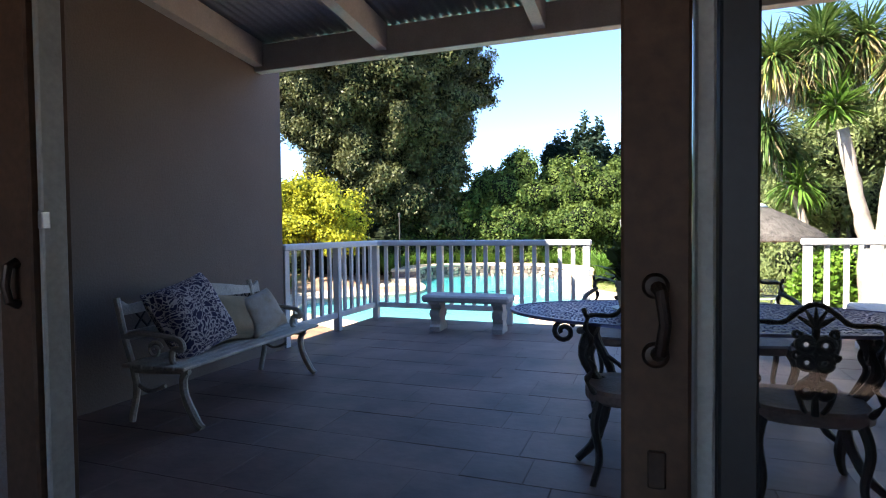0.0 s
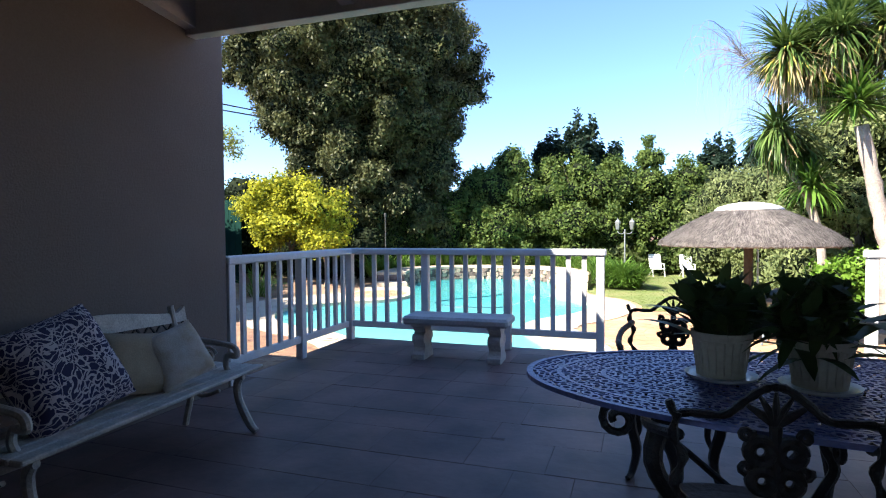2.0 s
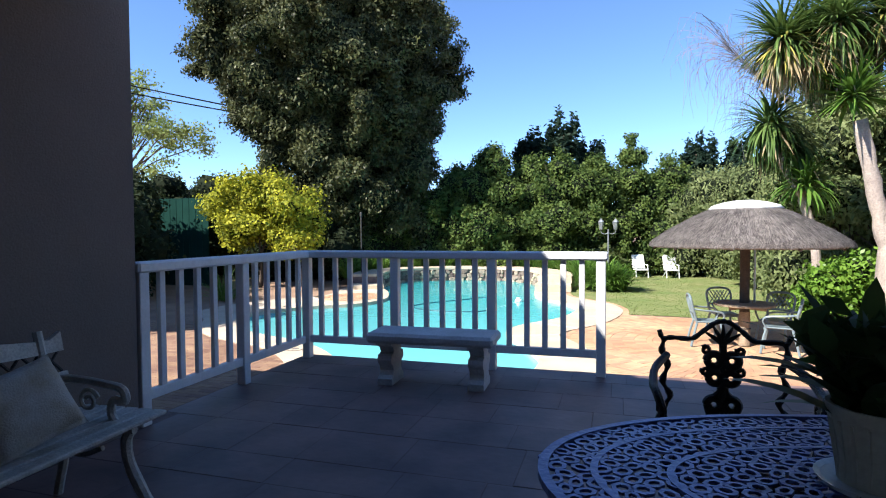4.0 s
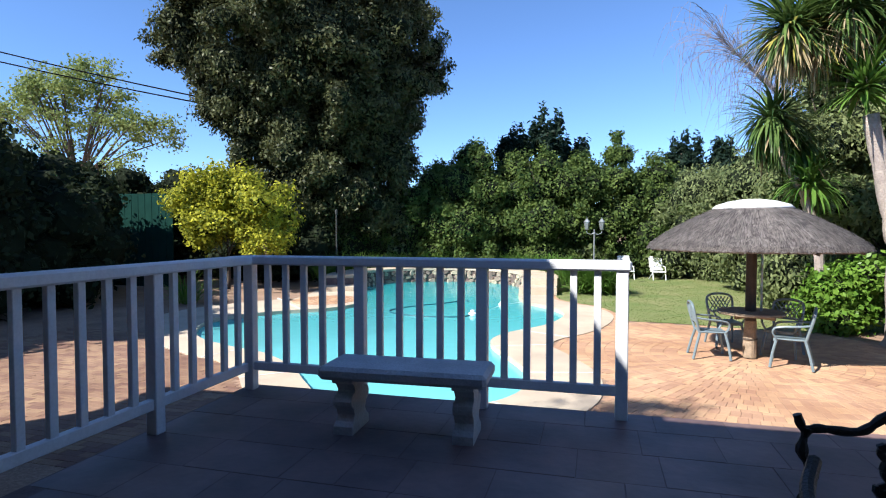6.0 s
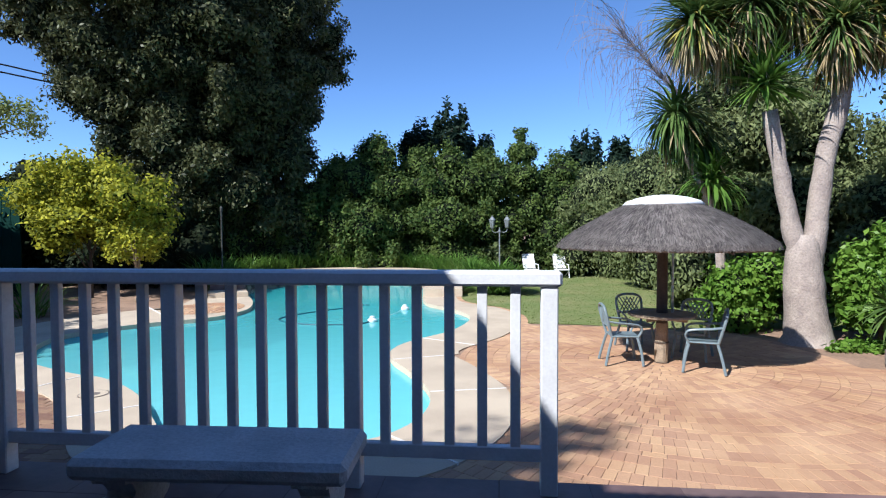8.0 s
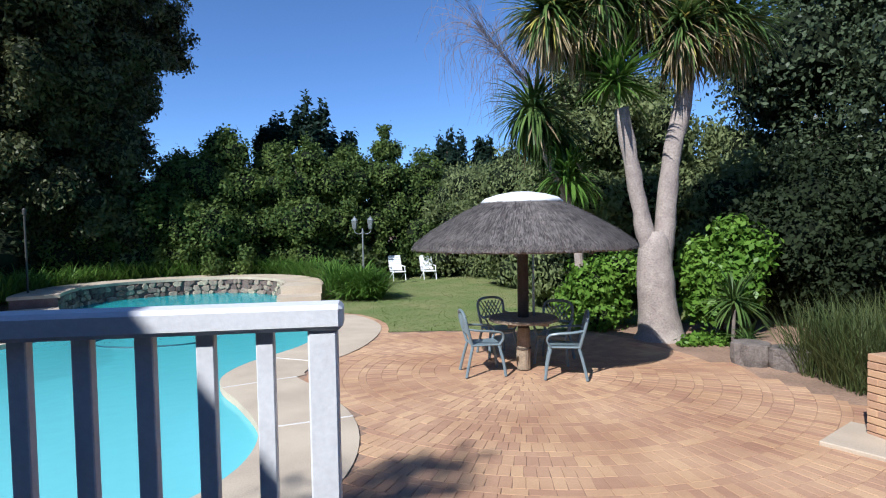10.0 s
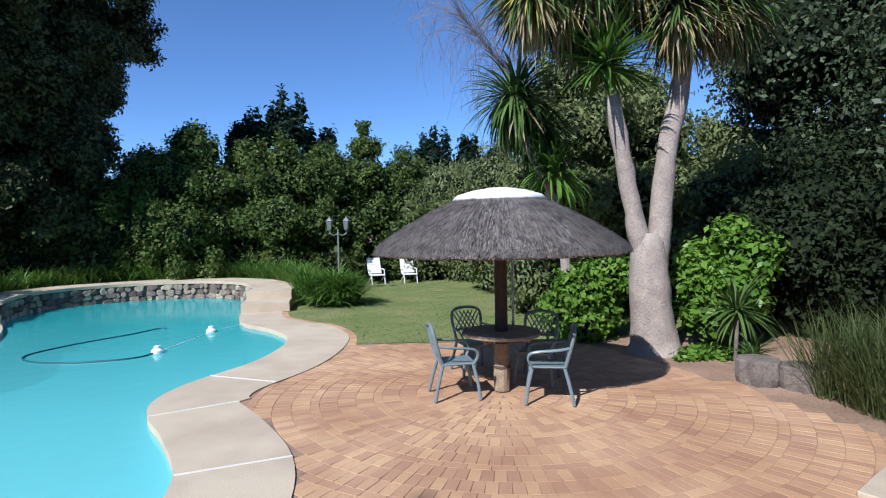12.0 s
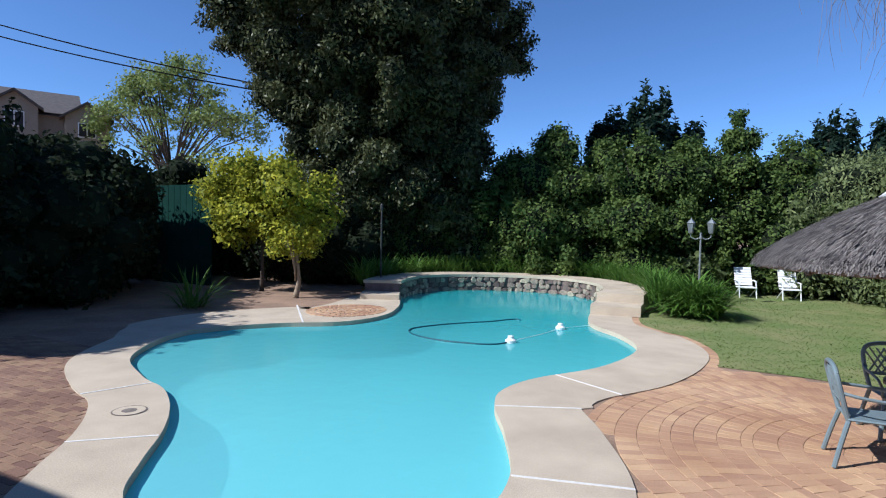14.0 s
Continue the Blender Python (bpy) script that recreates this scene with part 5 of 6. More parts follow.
for k, (x, y, h, w) in enumerate([(-4.6, 33.5, 7.5, 1.1), (-2.8, 33.0, 8.0, 1.25), (-1.4, 33.6, 6.6, 1.1), (-7.3, 33.5, 6.1, 1.3), (4.4, 36.0, 7.0, 1.2), (6.6, 36.5, 6.9, 1.2)]):
    rr = random.Random(80 + k)
    bl = lumps(rr, [(h * 0.45, w * 0.9, w * 0.5), (h * 0.65, w * 0.8, w * 0.45), (h * 0.82, w * 0.5, w * 0.38), (h * 0.93, w * 0.15, w * 0.28)], 4.6)
    bl += [(rr.uniform(-0.6, 0.6) * w, rr.uniform(-0.5, 0.5) * w, h * rr.uniform(0.7, 1.02), 0.2, 0.2, rr.uniform(0.4, 0.8)) for _ in range(16)]
    tree("conifer", "dark blue-green conifer rising behind the boundary trees", "tree", (x, y, GZ - 0.05), bl, 9000, 0.12, L_PINE, 90 + k, (h * 0.9, 0.14), 0.55, 0.1, long=2.4, group="dark conifers")
for k, (x, y, h, w) in enumerate([(4.2, 30.0, 4.9, 1.9), (6.2, 28.0, 5.2, 2.0), (8.2, 26.0, 5.4, 2.0), (5.0, 24.5, 3.2, 1.2), (8.0, 21.0, 6.6, 1.9), (5.7, 19.6, 6.5, 1.5), (10.6, 20.4, 4.9, 1.5), (9.0, 17.6, 3.9, 1.2)]):
    rr = random.Random(110 + k)
    bl = lumps(rr, [(0.9, w * 0.7, w * 0.5), (h * 0.45, w * 0.85, w * 0.5), (h * 0.7, w * 0.65, w * 0.5), (h * 0.9, w * 0.25, w * 0.4)], 4.4)
    tree("olive_tree", "feathery olive-green tree in the boundary planting", "tree", (x, y, GZ - 0.05), bl, int(7500 * w * h / 1.7), 0.066, L_OLIVE, 130 + k, (h * 0.8, 0.11), 0.72, 0.6, long=2.4, group="olive-green trees")
for k, (x, y, h, w) in enumerate([(13.4, 18.6, 10.5, 2.9), (13.0, 14.0, 9.0, 2.8), (9.6, 23.4, 5.0, 1.7), (9.6, 15.6, 3.4, 1.6), (9.9, 12.2, 2.8, 1.5)]):
    rr = random.Random(150 + k)
    bl = lumps(rr, [(0.9, w * 0.8, w * 0.45), (h * 0.35, w * 0.85, w * 0.5), (h * 0.6, w * 0.9, w * 0.5), (h * 0.82, w * 0.6, w * 0.5), (h * 0.95, w * 0.1, w * 0.4)], 4.4)
    tree("shade_tree", "tall dark-leaved tree along the garden edge" if h > 5 else "bush along the garden edge, leaf colour darkened for shade", "tree", (x, y, GZ - 0.05), bl, int((4800 if h > 5 else 15000) * w * h / 1.7), 0.085 if h > 5 else 0.07, L_DARK if h < 5 else L_GREY, 170 + k, (h * 0.8, 0.16), 0.55 if h < 5 else 0.68, 0.3, group="dark garden edge trees")
# The tallest pieces stand out of view, added to shade the left bed.
for k, (x, y, h, w) in enumerate([(-15.2, 8.6, 7.8, 2.1), (-15.2, 12.2, 5.6, 1.9), (-15.8, 15.2, 4.1, 1.9), (-17.7, 17.8, 4.5, 1.6), (-17.6, 13.2, 6.2, 1.8), (-20.3, 17.4, 5.0, 1.9), (-19.4, 22.4, 4.6, 1.7), (-16.0, 5.6, 7.6, 1.9), (-17.0, 25.5, 4.2, 1.9), (-14.6, 24.6, 3.2, 1.6), (-20.5, 27.0, 5.0, 2.0), (-12.6, 24.4, 2.6, 1.4), (-19.5, 10.0, 9.5, 2.4), (-19.6, 12.4, 9.2, 2.0), (-19.5, 6.0, 9.8, 2.4), (-19.0, 2.0, 9.5, 2.4)]):
    rr = random.Random(190 + k)
    bl = lumps(rr, [(0.8, w * 0.8, w * 0.5), (h * 0.4, w * 0.9, w * 0.5), (h * 0.68, w * 0.8, w * 0.5), (h * 0.86, w * 0.4, w * 0.4)], 4.4)
    tree("tall_hedge", "tall clipped boundary hedge, leaf colour darkened for shade, tallest pieces unseen", "hedge", (x, y, GZ - 0.05), bl, 13000, 0.11, L_DARK, 210 + k, (h * 0.7, 0.12), 0.82, 0.2, group="tall hedge")
rr = random.Random(33)
bl = []
for _ in range(95):
    a, q, up_ = rr.uniform(0, 6.283), rr.random() ** 0.6, rr.uniform(-0.9, 1.0)
    w = rr.uniform(0.45, 1.0)
    bl.append((7.4 * q * math.cos(a), 3.6 * q * math.sin(a), 12.6 - 4.6 * q * q + up_ * (1.4 - 0.6 * q), w * 1.3, w, w * 0.7))
for _ in range(45):
    a, q = rr.uniform(0, 6.283), rr.random() ** 0.5
    w = rr.uniform(0.4, 0.8)
    bl.append((6.8 * q * math.cos(a), 3.2 * q * math.sin(a), rr.uniform(5.4, 9.5), w * 1.3, w, w * 0.6))
lt = tree("light_tree", "open light-green tree with pale branching limbs", "tree", (-34.0, 33.5, GZ - 0.05), bl, 17000, 0.13, L_LIGHT, 34, (6.2, 0.2), 0.0, 0.2, DARKBARK, shell=0.95)
b = Build()
for x, y, z, *_ in rr.sample(bl, 34):
    b.tube(bend([(0, 0, 4.2 + rr.uniform(0, 1.6)), (x * 0.35 + rr.uniform(-0.3, 0.3), y * 0.4, 5.2 + (z - 5.2) * 0.5), (x * 0.75, y * 0.8, z - 0.7 * rr.random()), (x, y, z)], 3), [0.09, 0.08, 0.07, 0.06, 0.05, 0.045, 0.04, 0.035, 0.03, 0.02], 5)
b.ob("branching", DARKBARK, lt, "slender spreading branches")

# unseen tree added past the house wing; thin crown dapples paving before the veranda
rr = random.Random(91)
bl = [(rr.uniform(-1.1, 1.1), rr.uniform(-0.9, 0.9), rr.uniform(12.6, 14.6), rr.uniform(0.25, 0.5), rr.uniform(0.25, 0.5), 0.3) for _ in range(15)]
tree("tall_tree", "unseen tall thin-crowned tree beyond the house wing, added for dappled shade", "tree", (-10.75, -2.3, GZ - 0.05), bl, 1400, 0.13, L_BIG, 92, (12.5, 0.07), 0.0, 0.3)

# low planting under the boundary trees, strap-leaved border behind the stone wall
rr = random.Random(51)
for k in range(11):
    x = -11.0 + k * 1.05
    bl = lumps(rr, [(0.4, 0.5, 0.5), (0.9, 0.4, 0.45), (1.3, 0.1, 0.35)], 4)
    tree("low_shrub", "low grey-green shrub under the boundary trees", "shrub", (x, 28.3 + rr.uniform(-0.2, 0.3) - 0.5 * (k < 3), GZ - 0.04), bl, 1300, 0.12, (L_OLIVE, L_HEDGE)[k % 2], 230 + k, None, 0.7, 0.4, long=2.2, group="low shrubs")
b = Build()
for i in range(86, 126):
    p = outward(i, 1.38 + rr.uniform(-0.12, 0.25))
    for _ in range(4):
        q = blades((p.x + rr.uniform(-0.2, 0.2), p.y + rr.uniform(-0.2, 0.2), GZ + 0.36), 18, 1.0, 0.045, rr, (55, 88), 0.45, 3, 0.12)
        b.add(q.v, q.f)
tagged(b.ob("lily_border", L_LILY), "border of bright green strap-leaved lilies behind the stone wall", "plants", kind="stuff")
clump = thing("lily_clump", "dense clump of bright green arching strap leaves beside the coping", "plant", (-0.2, 22.3, GZ - 0.02))
b = Build()
for _ in range(85):
    a, d = rr.uniform(0, 6.28), rr.random() ** 0.5
    q = blades((0.5 * d * math.cos(a), 0.45 * d * math.sin(a), 0.05 + 0.45 * (1 - d)), 17, 1.05, 0.055, rr, (28, 86), 0.5, 5, 0.1)
    b.add(q.v, q.f)
b.ob("leaves", L_LILY, clump)
for x, y, l, lab in ((-11.7, 16.7, 1.15, "spiky dark strap-leaved plant in the shaded bed"), (-9.6, 21.9, 0.4, "small strap-leaved plant at the foot of the pole")):
    s = thing("spiky_plant", lab, "plant", (x, y, GZ - 0.03))
    blades((0, 0, 0), 120, l, 0.05, rr, (18, 88), 0.3, 4, 0.2).ob("leaves", L_LILY, s)


# ---- branching yucca tree with sword-leaved heads ----
yt = thing("yucca_tree", "forked pale-trunked yucca tree with hanging sword-leaved heads", "tree", (5.32, 14.9, GZ - 0.03))
g = -GZ
b = Build()
b.tube(bend([(0.05, 0, -0.05), (0.04, 0, 0.25), (-0.02, 0, 0.75), (-0.06, 0, 1.35), (-0.07, 0, 2.02)], 4), [0.54, 0.48, 0.44, 0.41, 0.39, 0.37, 0.355, 0.345, 0.34, 0.335, 0.335, 0.32, 0.31, 0.30, 0.29, 0.26, 0.2], 20)
b.tube(bend([(-0.12, 0, 1.5), (-0.29, 0, g + 1.25), (-0.47, 0, g + 2.15), (-0.70, 0, g + 3.35)], 4), [0.18, 0.175, 0.165, 0.16, 0.155, 0.15, 0.147, 0.145, 0.142, 0.14, 0.137, 0.135, 0.13], 14)
b.tube(bend([(0.08, 0, 1.5), (0.15, 0, g + 1.25), (0.30, 0, g + 2.6), (0.50, 0, g + 3.4), (0.62, 0, g + 4.3), (0.75, 0, g + 5.3)], 4), [0.20, 0.195, 0.19, 0.185, 0.18, 0.175, 0.172, 0.17, 0.168, 0.165, 0.162, 0.16, 0.155, 0.15, 0.148, 0.145, 0.14, 0.137, 0.135, 0.13, 0.125], 14)
for v in range(len(b.v)):
    q = Vector(b.v[v])
    d = 1 + 0.10 * noise.noise(q * 2.5)
    b.v[v] = (q.x + 0.03 * noise.noise(q * 4), q.y + 0.04 * noise.noise(q * 4 + Vector((9, 0, 0))), q.z)
b.ob("trunk", BARK, yt, "forked pale grey trunk with a swollen foot", smooth=True)
b = Build()
for pth, r0 in ((bend([(0.58, 0, g + 4.2), (0.2, 0.1, g + 4.6), (-0.6, 0.1, g + 4.8), (-1.3, 0.0, g + 4.9)], 4), 0.11), (bend([(0.65, 0, g + 4.5), (1.1, 0.1, g + 4.7), (1.5, 0, g + 4.9)], 4), 0.11), (bend([(-0.1, 0.1, g + 4.7), (-0.6, 0.2, g + 5.2), (-1.0, 0.2, g + 5.6)], 4), 0.10)):
    b.tube(pth, r0, 9)
b.ob("branch", BARK, yt)


def head(parent, c, n, l, seed, dead=14, up=(-35, 80), w=0.05, hang=0.42):
    r = random.Random(seed)
    blades(c, n, l, w, r, up, hang, 4, 0.08).ob("leaf_head", L_YUCCA, parent)
    blades((c[0], c[1], c[2] - 0.08), dead * 3, l * 1.0, w * 0.9, r, (-85, -15), 0.12, 3, 0.12).ob("dry_leaves", L_DEAD, parent, "dry straw-coloured hanging leaves")
    if dead > 50:
        blades((c[0], c[1], c[2] - 0.04), 60, l * 0.95, w, r, (-70, 10), 0.2, 4, 0.1).ob("yellow_leaves", L_SWORD, parent, "yellowing lower leaves")


blades((-0.88, -0.15, g + 3.80), 220, 1.0, 0.085, random.Random(1), (-30, 88), 0.25, 4, 0.08).ob("leaf_head", L_LILY, yt, "fresh bright green head of sword leaves")
for k, c in enumerate([(-1.55, 0.0, g + 4.95), (-2.1, -0.2, g + 5.0), (-1.05, 0.2, g + 5.65), (-0.3, 0.0, g + 5.35), (0.75, 0, g + 5.45), (1.55, 0, g + 4.95), (0.3, -0.3, g + 4.75), (-0.9, 0.3, g + 4.7), (-1.2, -0.3, g + 5.2), (1.0, -0.2, g + 5.0)]):
    head(yt, c, 420, 1.1, 5 + k, 75 if k in (0, 1, 3, 4, 6, 9) else 25, (-75, 80), 0.065)
ys = thing("yucca_tree", "slender second yucca with drooping grey-green heads", "tree", (4.31, 16.25, GZ - 0.03))
b = Build()
b.tube(bend([(0, 0, 0), (0.0, 0, 1.4), (-0.1, 0.05, 2.2), (-0.28, 0.1, g + 1.9)], 4), 0.095, 10)
b.tube(bend([(-0.02, 0, 1.7), (-0.25, 0, g + 1.8), (-0.7, -0.1, g + 2.6), (-1.0, -0.15, g + 3.4)], 4), 0.075, 10)
b.tube(bend([(-0.3, 0, g + 1.9), (-0.2, 0.05, g + 2.5), (-0.35, 0.1, g + 3.0)], 4), 0.06, 8)
b.ob("trunk", BARK, ys)
blades((-0.26, -0.1, g + 2.15), 200, 1.05, 0.07, random.Random(31), (-20, 80), 0.55, 5, 0.08).ob("leaf_head", L_LILY, ys, "pale green drooping head of sword leaves")
head(ys, (-1.0, -0.15, g + 3.55), 420, 1.15, 32, 4, (-75, 75), 0.075, 0.5)
head(ys, (-0.40, 0.1, g + 3.05), 320, 1.0, 33, 8, (-80, 60), 0.06, 0.7)

bare = thing("bare_tree", "leafless tree with fine hanging twigs", "tree", (6.6, 21.0, GZ - 0.03))
b = Build()
rr = random.Random(77)
b.tube(bend([(0, 0, 0), (-0.2, 0, 3.0), (-1.2, -0.3, 5.2), (-2.4, -0.5, 6.4), (-3.4, -0.8, 7.4)], 4), [0.15 - 0.0085 * k for k in range(17)], 7)
for k in range(190):
    s = rr.uniform(0.2, 1.0)
    p = Vector((-1.0 - 2.6 * s, -0.3 - 0.5 * s, 5.0 + 2.6 * s))
    q = p + Vector((rr.uniform(-1.5, 0.9), rr.uniform(-0.8, 0.8), rr.uniform(-0.3, 1.2)))
    e = q + Vector((rr.uniform(-0.5, 0.3), rr.uniform(-0.3, 0.3), rr.uniform(-1.7, -0.4)))
    b.tube(bend([p, p.lerp(q, 0.6) + Vector((0, 0, 0.2)), q, q.lerp(e, 0.5) + Vector((rr.uniform(-0.15, 0.15), 0, 0)), e], 2), [0.008, 0.007, 0.006, 0.006, 0.005, 0.005, 0.004, 0.004, 0.003], 3, False)
b.ob("branching", TWIG, bare)

# shrubs about the trunk, small yuccas, reeds, log seats
rr = random.Random(61)
bl = [(rr.uniform(-0.55, 0.55), rr.uniform(-0.4, 0.4), rr.uniform(0.25, 1.25), 0.42, 0.4, 0.38) for _ in range(11)]
tree("glossy_shrub", "rounded glossy bright-green shrub beside the lawn", "shrub", (4.65, 16.3, GZ - 0.02), bl, 8500, 0.078, L_SHRUB, 62, (0.9, 0.05), 0.7, 0.1)
bl = [(rr.uniform(-0.55, 0.6), rr.uniform(-0.4, 0.4), rr.uniform(0.5, 2.0), 0.32, 0.32, 0.30) for _ in range(17)]
tree("glossy_shrub", "tall glossy green shrub on thin stems by the yucca trunk", "shrub", (6.75, 15.1, GZ - 0.02), bl, 9500, 0.088, L_SHRUB, 64, (1.6, 0.04), 0.55, 0.1)
for x, y, z, n, l, lab in ((6.18, 13.95, 0.72, 95, 0.72, "small yucca with pale striped sword leaves"), (6.05, 13.4, 0.14, 40, 0.45, "low young yucca at the bed's edge")):
    s = thing("small_yucca", lab, "plant", (x, y, GZ - 0.02))
    Build().tube([(0, 0, 0), (0.03, 0, z + 0.1)], 0.03, 8).ob("stem", OLDLOG, s)
    blades((0.03, 0, z + 0.1), n, l, 0.065, rr, (-55, 85), 0.3, 4, 0.05).ob("leaves", L_YUCCA, s)
cover = [(rr.uniform(5.5, 6.6), rr.uniform(14.0, 14.6), GZ + 0.05, 0.3, 0.2, 0.1) for _ in range(6)]
tagged(leaf_part("ground_cover", leaves(cover, 1100, 0.06, np.random.RandomState(9), 0.8), L_SHRUB, None), "low green ground cover at the trunk's foot", "plants", kind="stuff")
b = Build()
for _ in range(2600):
    x, y = rr.uniform(5.95, 8.2), rr.uniform(9.6, 12.4)
    if x > 5.9 + 0.35 * math.sin(y * 2) + max(0, 11 - y) * 0.05:
        q = blades((x, y, GZ - 0.02), 3, rr.uniform(0.8, 1.4), 0.018, rr, (55, 88), 0.22, 3, 0.04)
        b.add(q.v, q.f)
tagged(b.ob("reeds", L_REED), "tall fine reeds along the paving edge", "plants", kind="stuff")
for x, y, rad, h, lab in ((5.74, 12.86, 0.27, 0.33, "weathered grey log round used as a seat"), (6.12, 12.5, 0.28, 0.30, "smaller weathered log round beside the reeds")):
    s = thing("log_seat", lab, "log", (x, y, GZ - 0.02))
    Build().lathe([(rad * 1.02, 0), (rad * 1.05, h * 0.3), (rad, h * 0.95), (rad * 0.95, h), (0.02, h + 0.01)], 22, wob=0.22).ob("round", OLDLOG, s, smooth=False)

# ---- beyond the garden: fence, house, cables ----
f = thing("fence_panel", "green board fence at the boundary, colour darkened for shade", "fence", kind="structure")
for k in range(9):
    Build().box(-18.2 + k * 0.31, -17.9 + k * 0.31, 20.5, 20.54, GZ - 0.05, 2.55, 0.006).ob("board", FENCE, f)
Build().box(-18.25, -15.4, 20.545, 20.60, 2.2, 2.3).ob("rail", FENCE, f)
house = thing("neighbour_house", "beige neighbouring house with dark tiled gabled roof beyond the hedge", "house", (-46.0, 31.0, GZ + 0.5), 62)
Build().box(-9, 2.6, -4, 4, 0, 9.2).ob("wall", FACADE, house)


def gable(x0, x1, y0, y1, z0, z1, over=0.4):
    """A pitched roof with its ridge along x."""
    ym = (y0 + y1) / 2
    b = Build()
    for t in (0.0, -0.18):
        b.add([(x0, y0 - over, z0 + t), (x1, y0 - over, z0 + t), (x1, ym, z1 + t), (x0, ym, z1 + t), (x1, y1 + over, z0 + t), (x0, y1 + over, z0 + t)], [(0, 1, 2, 3), (3, 2, 4, 5)])
    b.add([(x0, y0, z0), (x0, ym, z1), (x0, y1, z0), (x1, y0, z0), (x1, ym, z1), (x1, y1, z0)], [(0, 1, 2), (3, 5, 4)])
    return b


gable(-9.5, 2.9, -4, 4, 9.1, 11.3).ob("roof", ROOFTILE, house, "dark tiled pitched roof")
for x, ez, az in ((-1.0, 9.35, 10.35), (3.1, 9.0, 10.02)):
    wing = Build().box(x - 1.3, x + 1.3, -5.0, -1.0, 0.0, ez).add([(x - 1.3, -5.0, ez), (x + 1.3, -5.0, ez), (x, -5.0, az - 0.12)], [(0, 1, 2)])
    wing.ob("wing", FACADE, house, "beige gabled wing")
    b = Build()
    for lo in (0.0, -0.16):
        b.add([(x - 1.6, -5.35, ez - 0.15 + lo), (x, -5.35, az + lo), (x + 1.6, -5.35, ez - 0.15 + lo), (x - 1.6, 0, ez - 0.15 + lo), (x, 0, az + lo), (x + 1.6, 0, ez - 0.15 + lo)], [(0, 1, 4, 3), (1, 2, 5, 4)])
    b.add([(x - 1.6, -5.35, ez - 0.15), (x, -5.35, az), (x + 1.6, -5.35, ez - 0.15), (x - 1.6, -5.35, ez - 0.31), (x, -5.35, az - 0.16), (x + 1.6, -5.35, ez - 0.31)], [(0, 3, 4, 1), (1, 4, 5, 2)])
    b.ob("roof", ROOFTILE, house, "dark tiled gable roof")
    w = Build().box(x - 0.55, x + 0.55, -5.05, -5.0, ez - 1.5, ez - 0.45).ob("window", WHITE, house, "white-framed window")
    for s in (-0.26, 0.26):
        Build().box(x + s - 0.22, x + s + 0.22, -5.07, -5.04, ez - 1.42, ez - 0.53).ob("pane", IRON, w)
for k, (z0, z1) in enumerate(((13.6, 6.6), (14.4, 6.8))):
    c = thing("overhead_cable", "black overhead cable crossing the sky", "cable", group="overhead cables")
    pts = []
    for s in range(13):
        t = s / 12
        pts.append((-44 + 29 * t, 22.5 + 5 * t, z0 + (z1 - z0) * t - 0.4 * math.sin(math.pi * t)))
    Build().tube(pts, 0.035, 5).ob("wire", CABLE, c)


# ---- pieces of paving, last ----
# veranda flagstones: rows of unequal stones
rng = random.Random(17)
floor = bpy.data.objects["floor"]
y = 1.10
count = 0
while y < FLOOR_Y1 - 0.1:
    h = min(rng.choice((0.30, 0.38, 0.45)), FLOOR_Y1 - y)
    x = -2.85 if y > 4.48 else -2.74
    while x < 5.5:
        w = rng.choice((0.3, 0.42, 0.55, 0.62))
        if count < 290:
            bm = bmesh.new()
            bmesh.ops.create_cube(bm, size=1.0)
            for v in bm.verts:
                v.co = Vector((v.co.x * (w - 0.002), v.co.y * (h - 0.002), v.co.z * 0.04))
            bmesh.ops.bevel(bm, geom=[e for e in bm.edges if all(q.co.z > 0 for q in e.verts)], offset=0.0025, segments=1, affect="EDGES")
            for v in bm.verts:
                if v.co.z > 0:
                    v.co.z += rng.uniform(-0.001, 0.001)
            me = bpy.data.meshes.new("flagstone")
            bm.to_mesh(me)
            bm.free()
            me.materials.append(SLATE)
            o = new("flagstone", me)
            o.parent = floor
            o.location = (x + w / 2, y + h / 2, -0.019 + rng.uniform(-0.001, 0.001))
            count += 1
        x += w
    y += h

# clay bricks: rings about the umbrella, rows elsewhere, a border along the coping
outer_loop = [tuple(outward(i, coping_width(i) + 0.01)) for i in range(0, NP, 2)]
lawn_pts = lawn_loop
pav = tagged(thing("pavement", "", "", (0, 0, 0)), "reddish clay brick paving laid in rings and rows", "paving", kind="structure")
bm = bmesh.new()
bmesh.ops.create_cube(bm, size=1.0)
for v in bm.verts:
    v.co = Vector((v.co.x * 0.2185, v.co.y * 0.1085, v.co.z * 0.05))
bmesh.ops.bevel(bm, geom=[e for e in bm.edges if all(q.co.z > 0 for q in e.verts)], offset=0.003, segments=1, affect="EDGES")
bm.verts.index_update()
unit_v = [v.co.copy() for v in bm.verts]
unit_f = [[v.index for v in f.verts] for f in bm.faces]
me = bpy.data.meshes.new("brick")
bm.to_mesh(me)
bm.free()
me.materials.append(BRICK)
places = []
inner, course = 0.12, 0
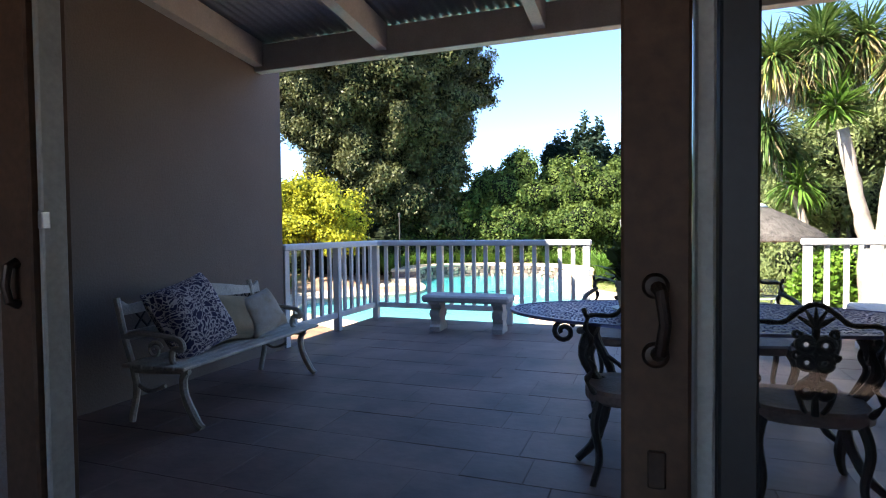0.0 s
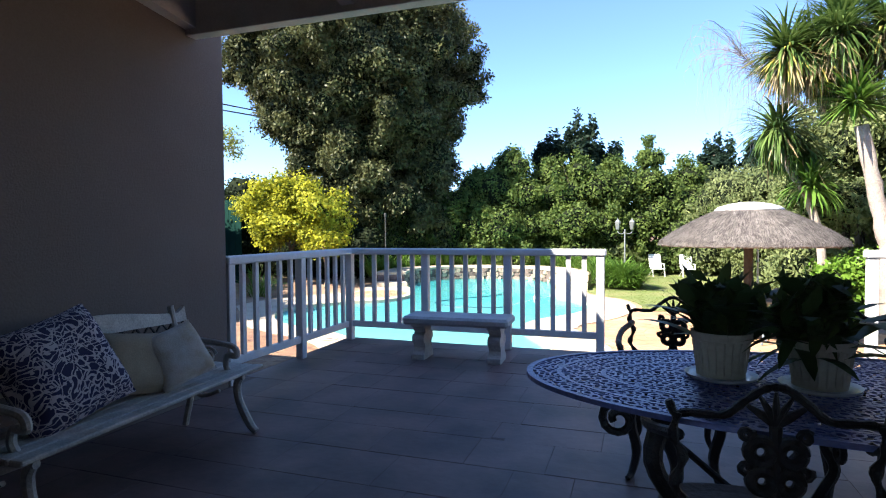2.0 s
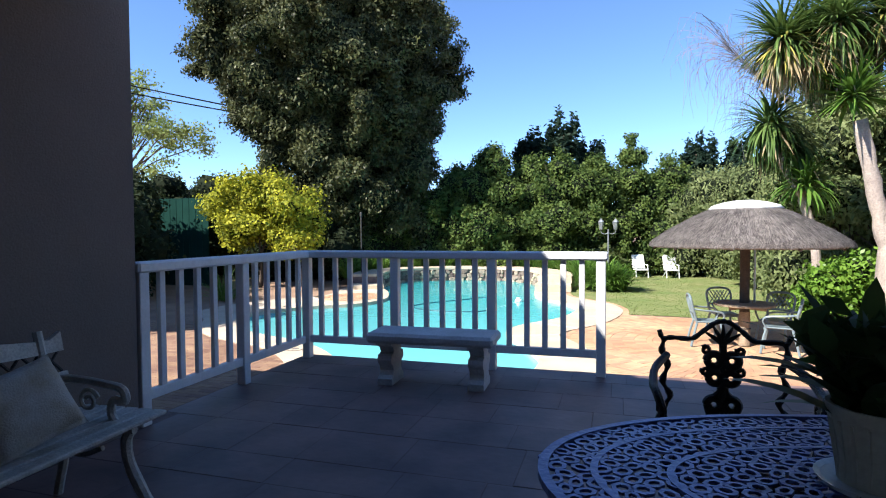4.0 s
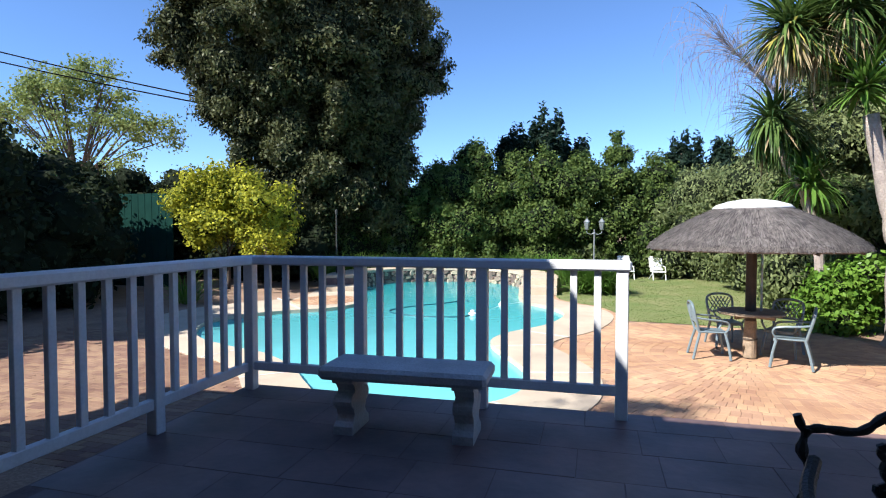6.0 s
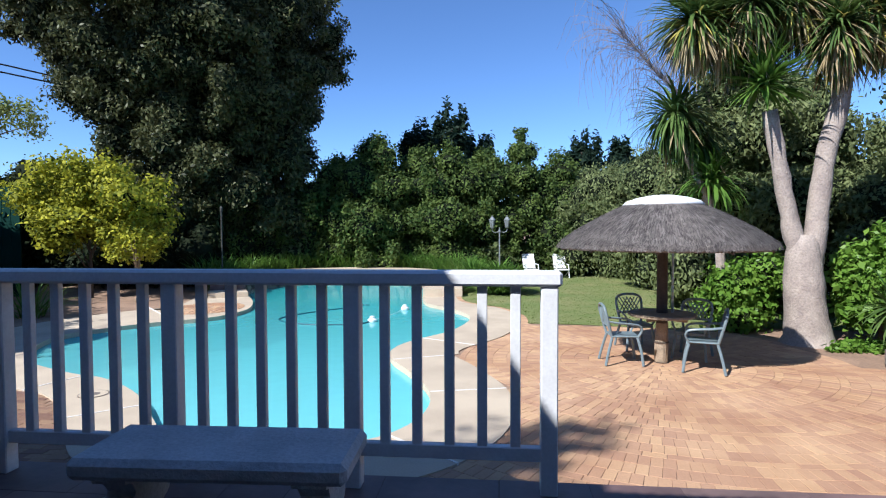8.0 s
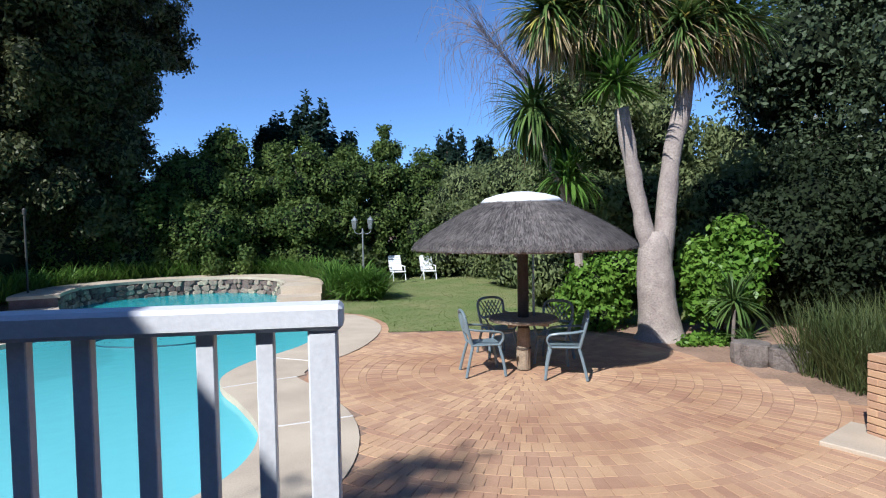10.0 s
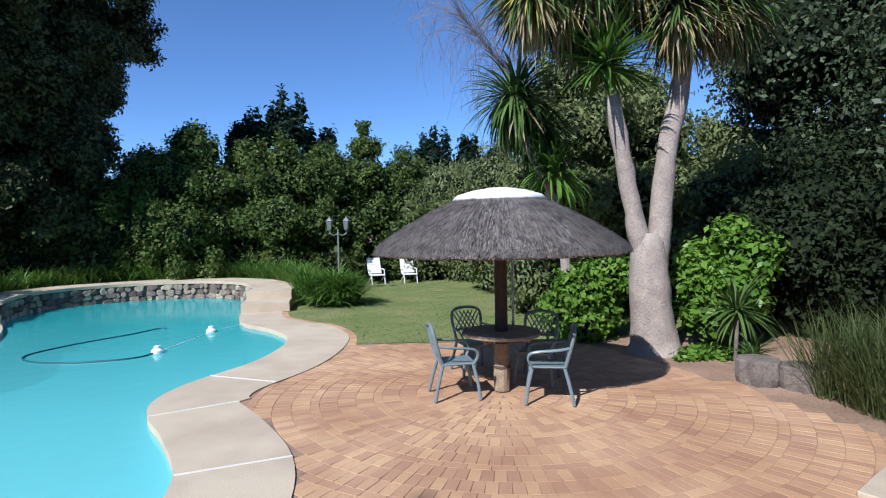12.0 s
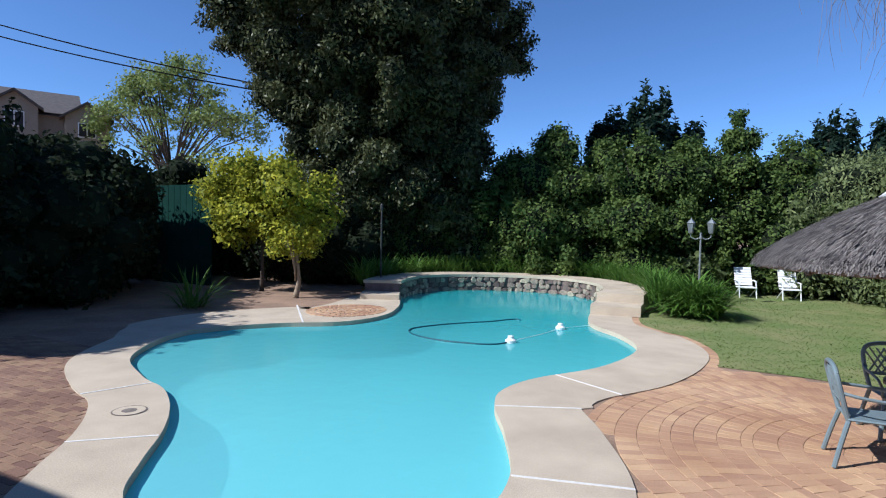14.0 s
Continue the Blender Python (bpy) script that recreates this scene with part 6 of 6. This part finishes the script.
while inner < 9.5:
    # most rings are headers laid end-on to the post, every fourth a thin ring of stretchers
    flat = course % 4 == 3
    deep_ring = 0.112 if flat else 0.222
    rad = inner + deep_ring / 2
    n = max(6, int(2 * math.pi * rad / (0.222 if flat else 0.112)))
    a0 = rng.uniform(0, 1)
    for j in range(n):
        a = a0 + 2 * math.pi * j / n
        x, y = LX + rad * math.cos(a), LY + rad * math.sin(a)
        edge_x = 5.75 + 0.35 * math.sin(y * 0.9) if y < 13 else 5.2 - 0.25 * (y - 13)
        if y < 6.72 or x > edge_x or x < -1.0 or inside(lawn_pts, x, y) or inside(outer_loop, x, y) or y > 16.5 - 0.12 * max(0, x - 1):
            continue
        places.append((x, y, math.degrees(a) + (90 if flat else 0)))
    inner += deep_ring
    course += 1
row = 0
y = 6.8
while y < 12.6:
    x = -12.0 + (row % 2) * 0.11
    while x < -1.1:
        if not inside(outer_loop, x, y) and x > -11.5 + 0.4 * math.sin(y * 1.7):
            places.append((x, y, 0))
        x += 0.222
    y += 0.112
    row += 1
for i in range(0, 86):
    p = outward(i, coping_width(i) + 0.075)
    q = outward(i + 1, coping_width(i + 1) + 0.075)
    if (q - p).length > 0.05:
        m = int((q - p).length / 0.112) + 1
        for s in range(m):
            c = p.lerp(q, s / m)
            if c.y > 16.3:
                places.append((c.x, c.y, math.degrees(math.atan2(q.y - p.y, q.x - p.x)) + 90))
near = sorted(range(len(places)), key=lambda i: math.hypot(places[i][0] - 1.6, places[i][1] - 10.6))
single = set(near[:300])
field, red = Build(), Build()
for i, (x, y, a) in enumerate(places):
    z = GZ - 0.0355 + rng.uniform(-0.002, 0.002)
    m = Matrix.Translation((x, y, z)) @ pose(0, 0, 0, rng.uniform(-0.4, 0.4), rng.uniform(-0.3, 0.3), a + rng.uniform(-1.2, 1.2))
    if i in single:
        o = new("brick", me)
        o.parent = pav
        o.matrix_basis = m
    else:
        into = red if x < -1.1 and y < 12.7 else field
        n = len(into.v)
        into.v += [tuple(m @ v) for v in unit_v]
        into.f += [tuple(q + n for q in f) for f in unit_f]
fo = field.ob("brick_field", BRICKS, pav)
fo["kind"] = "stuff"
ro = red.ob("brick_rows", BRICKS_RED, pav, "darker redder bricks laid in straight rows")
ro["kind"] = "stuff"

# brick island in the far coping, brick pier with its concrete footing
isl = thing("brick_circle", "round patch of clay bricks let into the concrete surround", "paving", kind="structure")
b = Build()
for rr_ in (0.0, 0.14, 0.27, 0.40, 0.53, 0.66, 0.79, 0.9):
    n = max(1, int(2 * math.pi * rr_ / 0.23))
    for j in range(n):
        a = 2 * math.pi * j / n
        m = Matrix.Translation((-8.1 + rr_ * math.cos(a), 18.3 + rr_ * 1.15 * math.sin(a), GZ - 0.012)) @ pose(0, 0, 0, 0, 0, math.degrees(a) + 90)
        b.add([m @ v for v in unit_v], unit_f)
b.ob("bricks", BRICKS, isl)
pier = thing("brick_pier", "low pier of pinkish clay bricks at the paving's edge", "pier", (5.17, 9.70, GZ - 0.02), 8)
Build().box(-0.24, 0.24, -0.24, 0.24, 0, 0.83).ob("core", MORTAR, pier)
bme = Build().box(-0.11, 0.11, -0.052, 0.052, -0.034, 0.034, 0.005).mesh("brick", BRICK)
for row in range(11):
    for side in range(4):
        for j in range(2):
            s = -0.13 + j * 0.235 + (0.06 if row % 2 else -0.03)
            o = new("brick", bme)
            o.parent = pier
            o.matrix_basis = pose(0, 0, 0, 0, 0, 90 * side) @ Matrix.Translation((s, -0.215, 0.04 + row * 0.077))
foot = Build().box(-0.45, 0.4, -0.5, 0.3, -0.03, 0.03, 0.01, pose(4.80, 9.80, GZ, 0, 0, 30)).ob("concrete_footing", CONCRETE)
tagged(foot, "rough pale concrete footing beside the brick pier", "footing", kind="structure")

lid = thing("skimmer_lid", "round concrete skimmer lid let into the coping", "lid", (-5.53, 10.70, GZ))
Build().lathe([(0.15, 0.002), (0.165, 0.006), (0.165, 0.010), (0.14, 0.010), (0.02, 0.008)], 28).ob("plate", CONCRETE, lid)
Build().lathe([(0.165, 0.003), (0.182, 0.005), (0.182, 0.009), (0.167, 0.009)], 28).ob("ring", OLDLOG, lid, "dark gap ring")
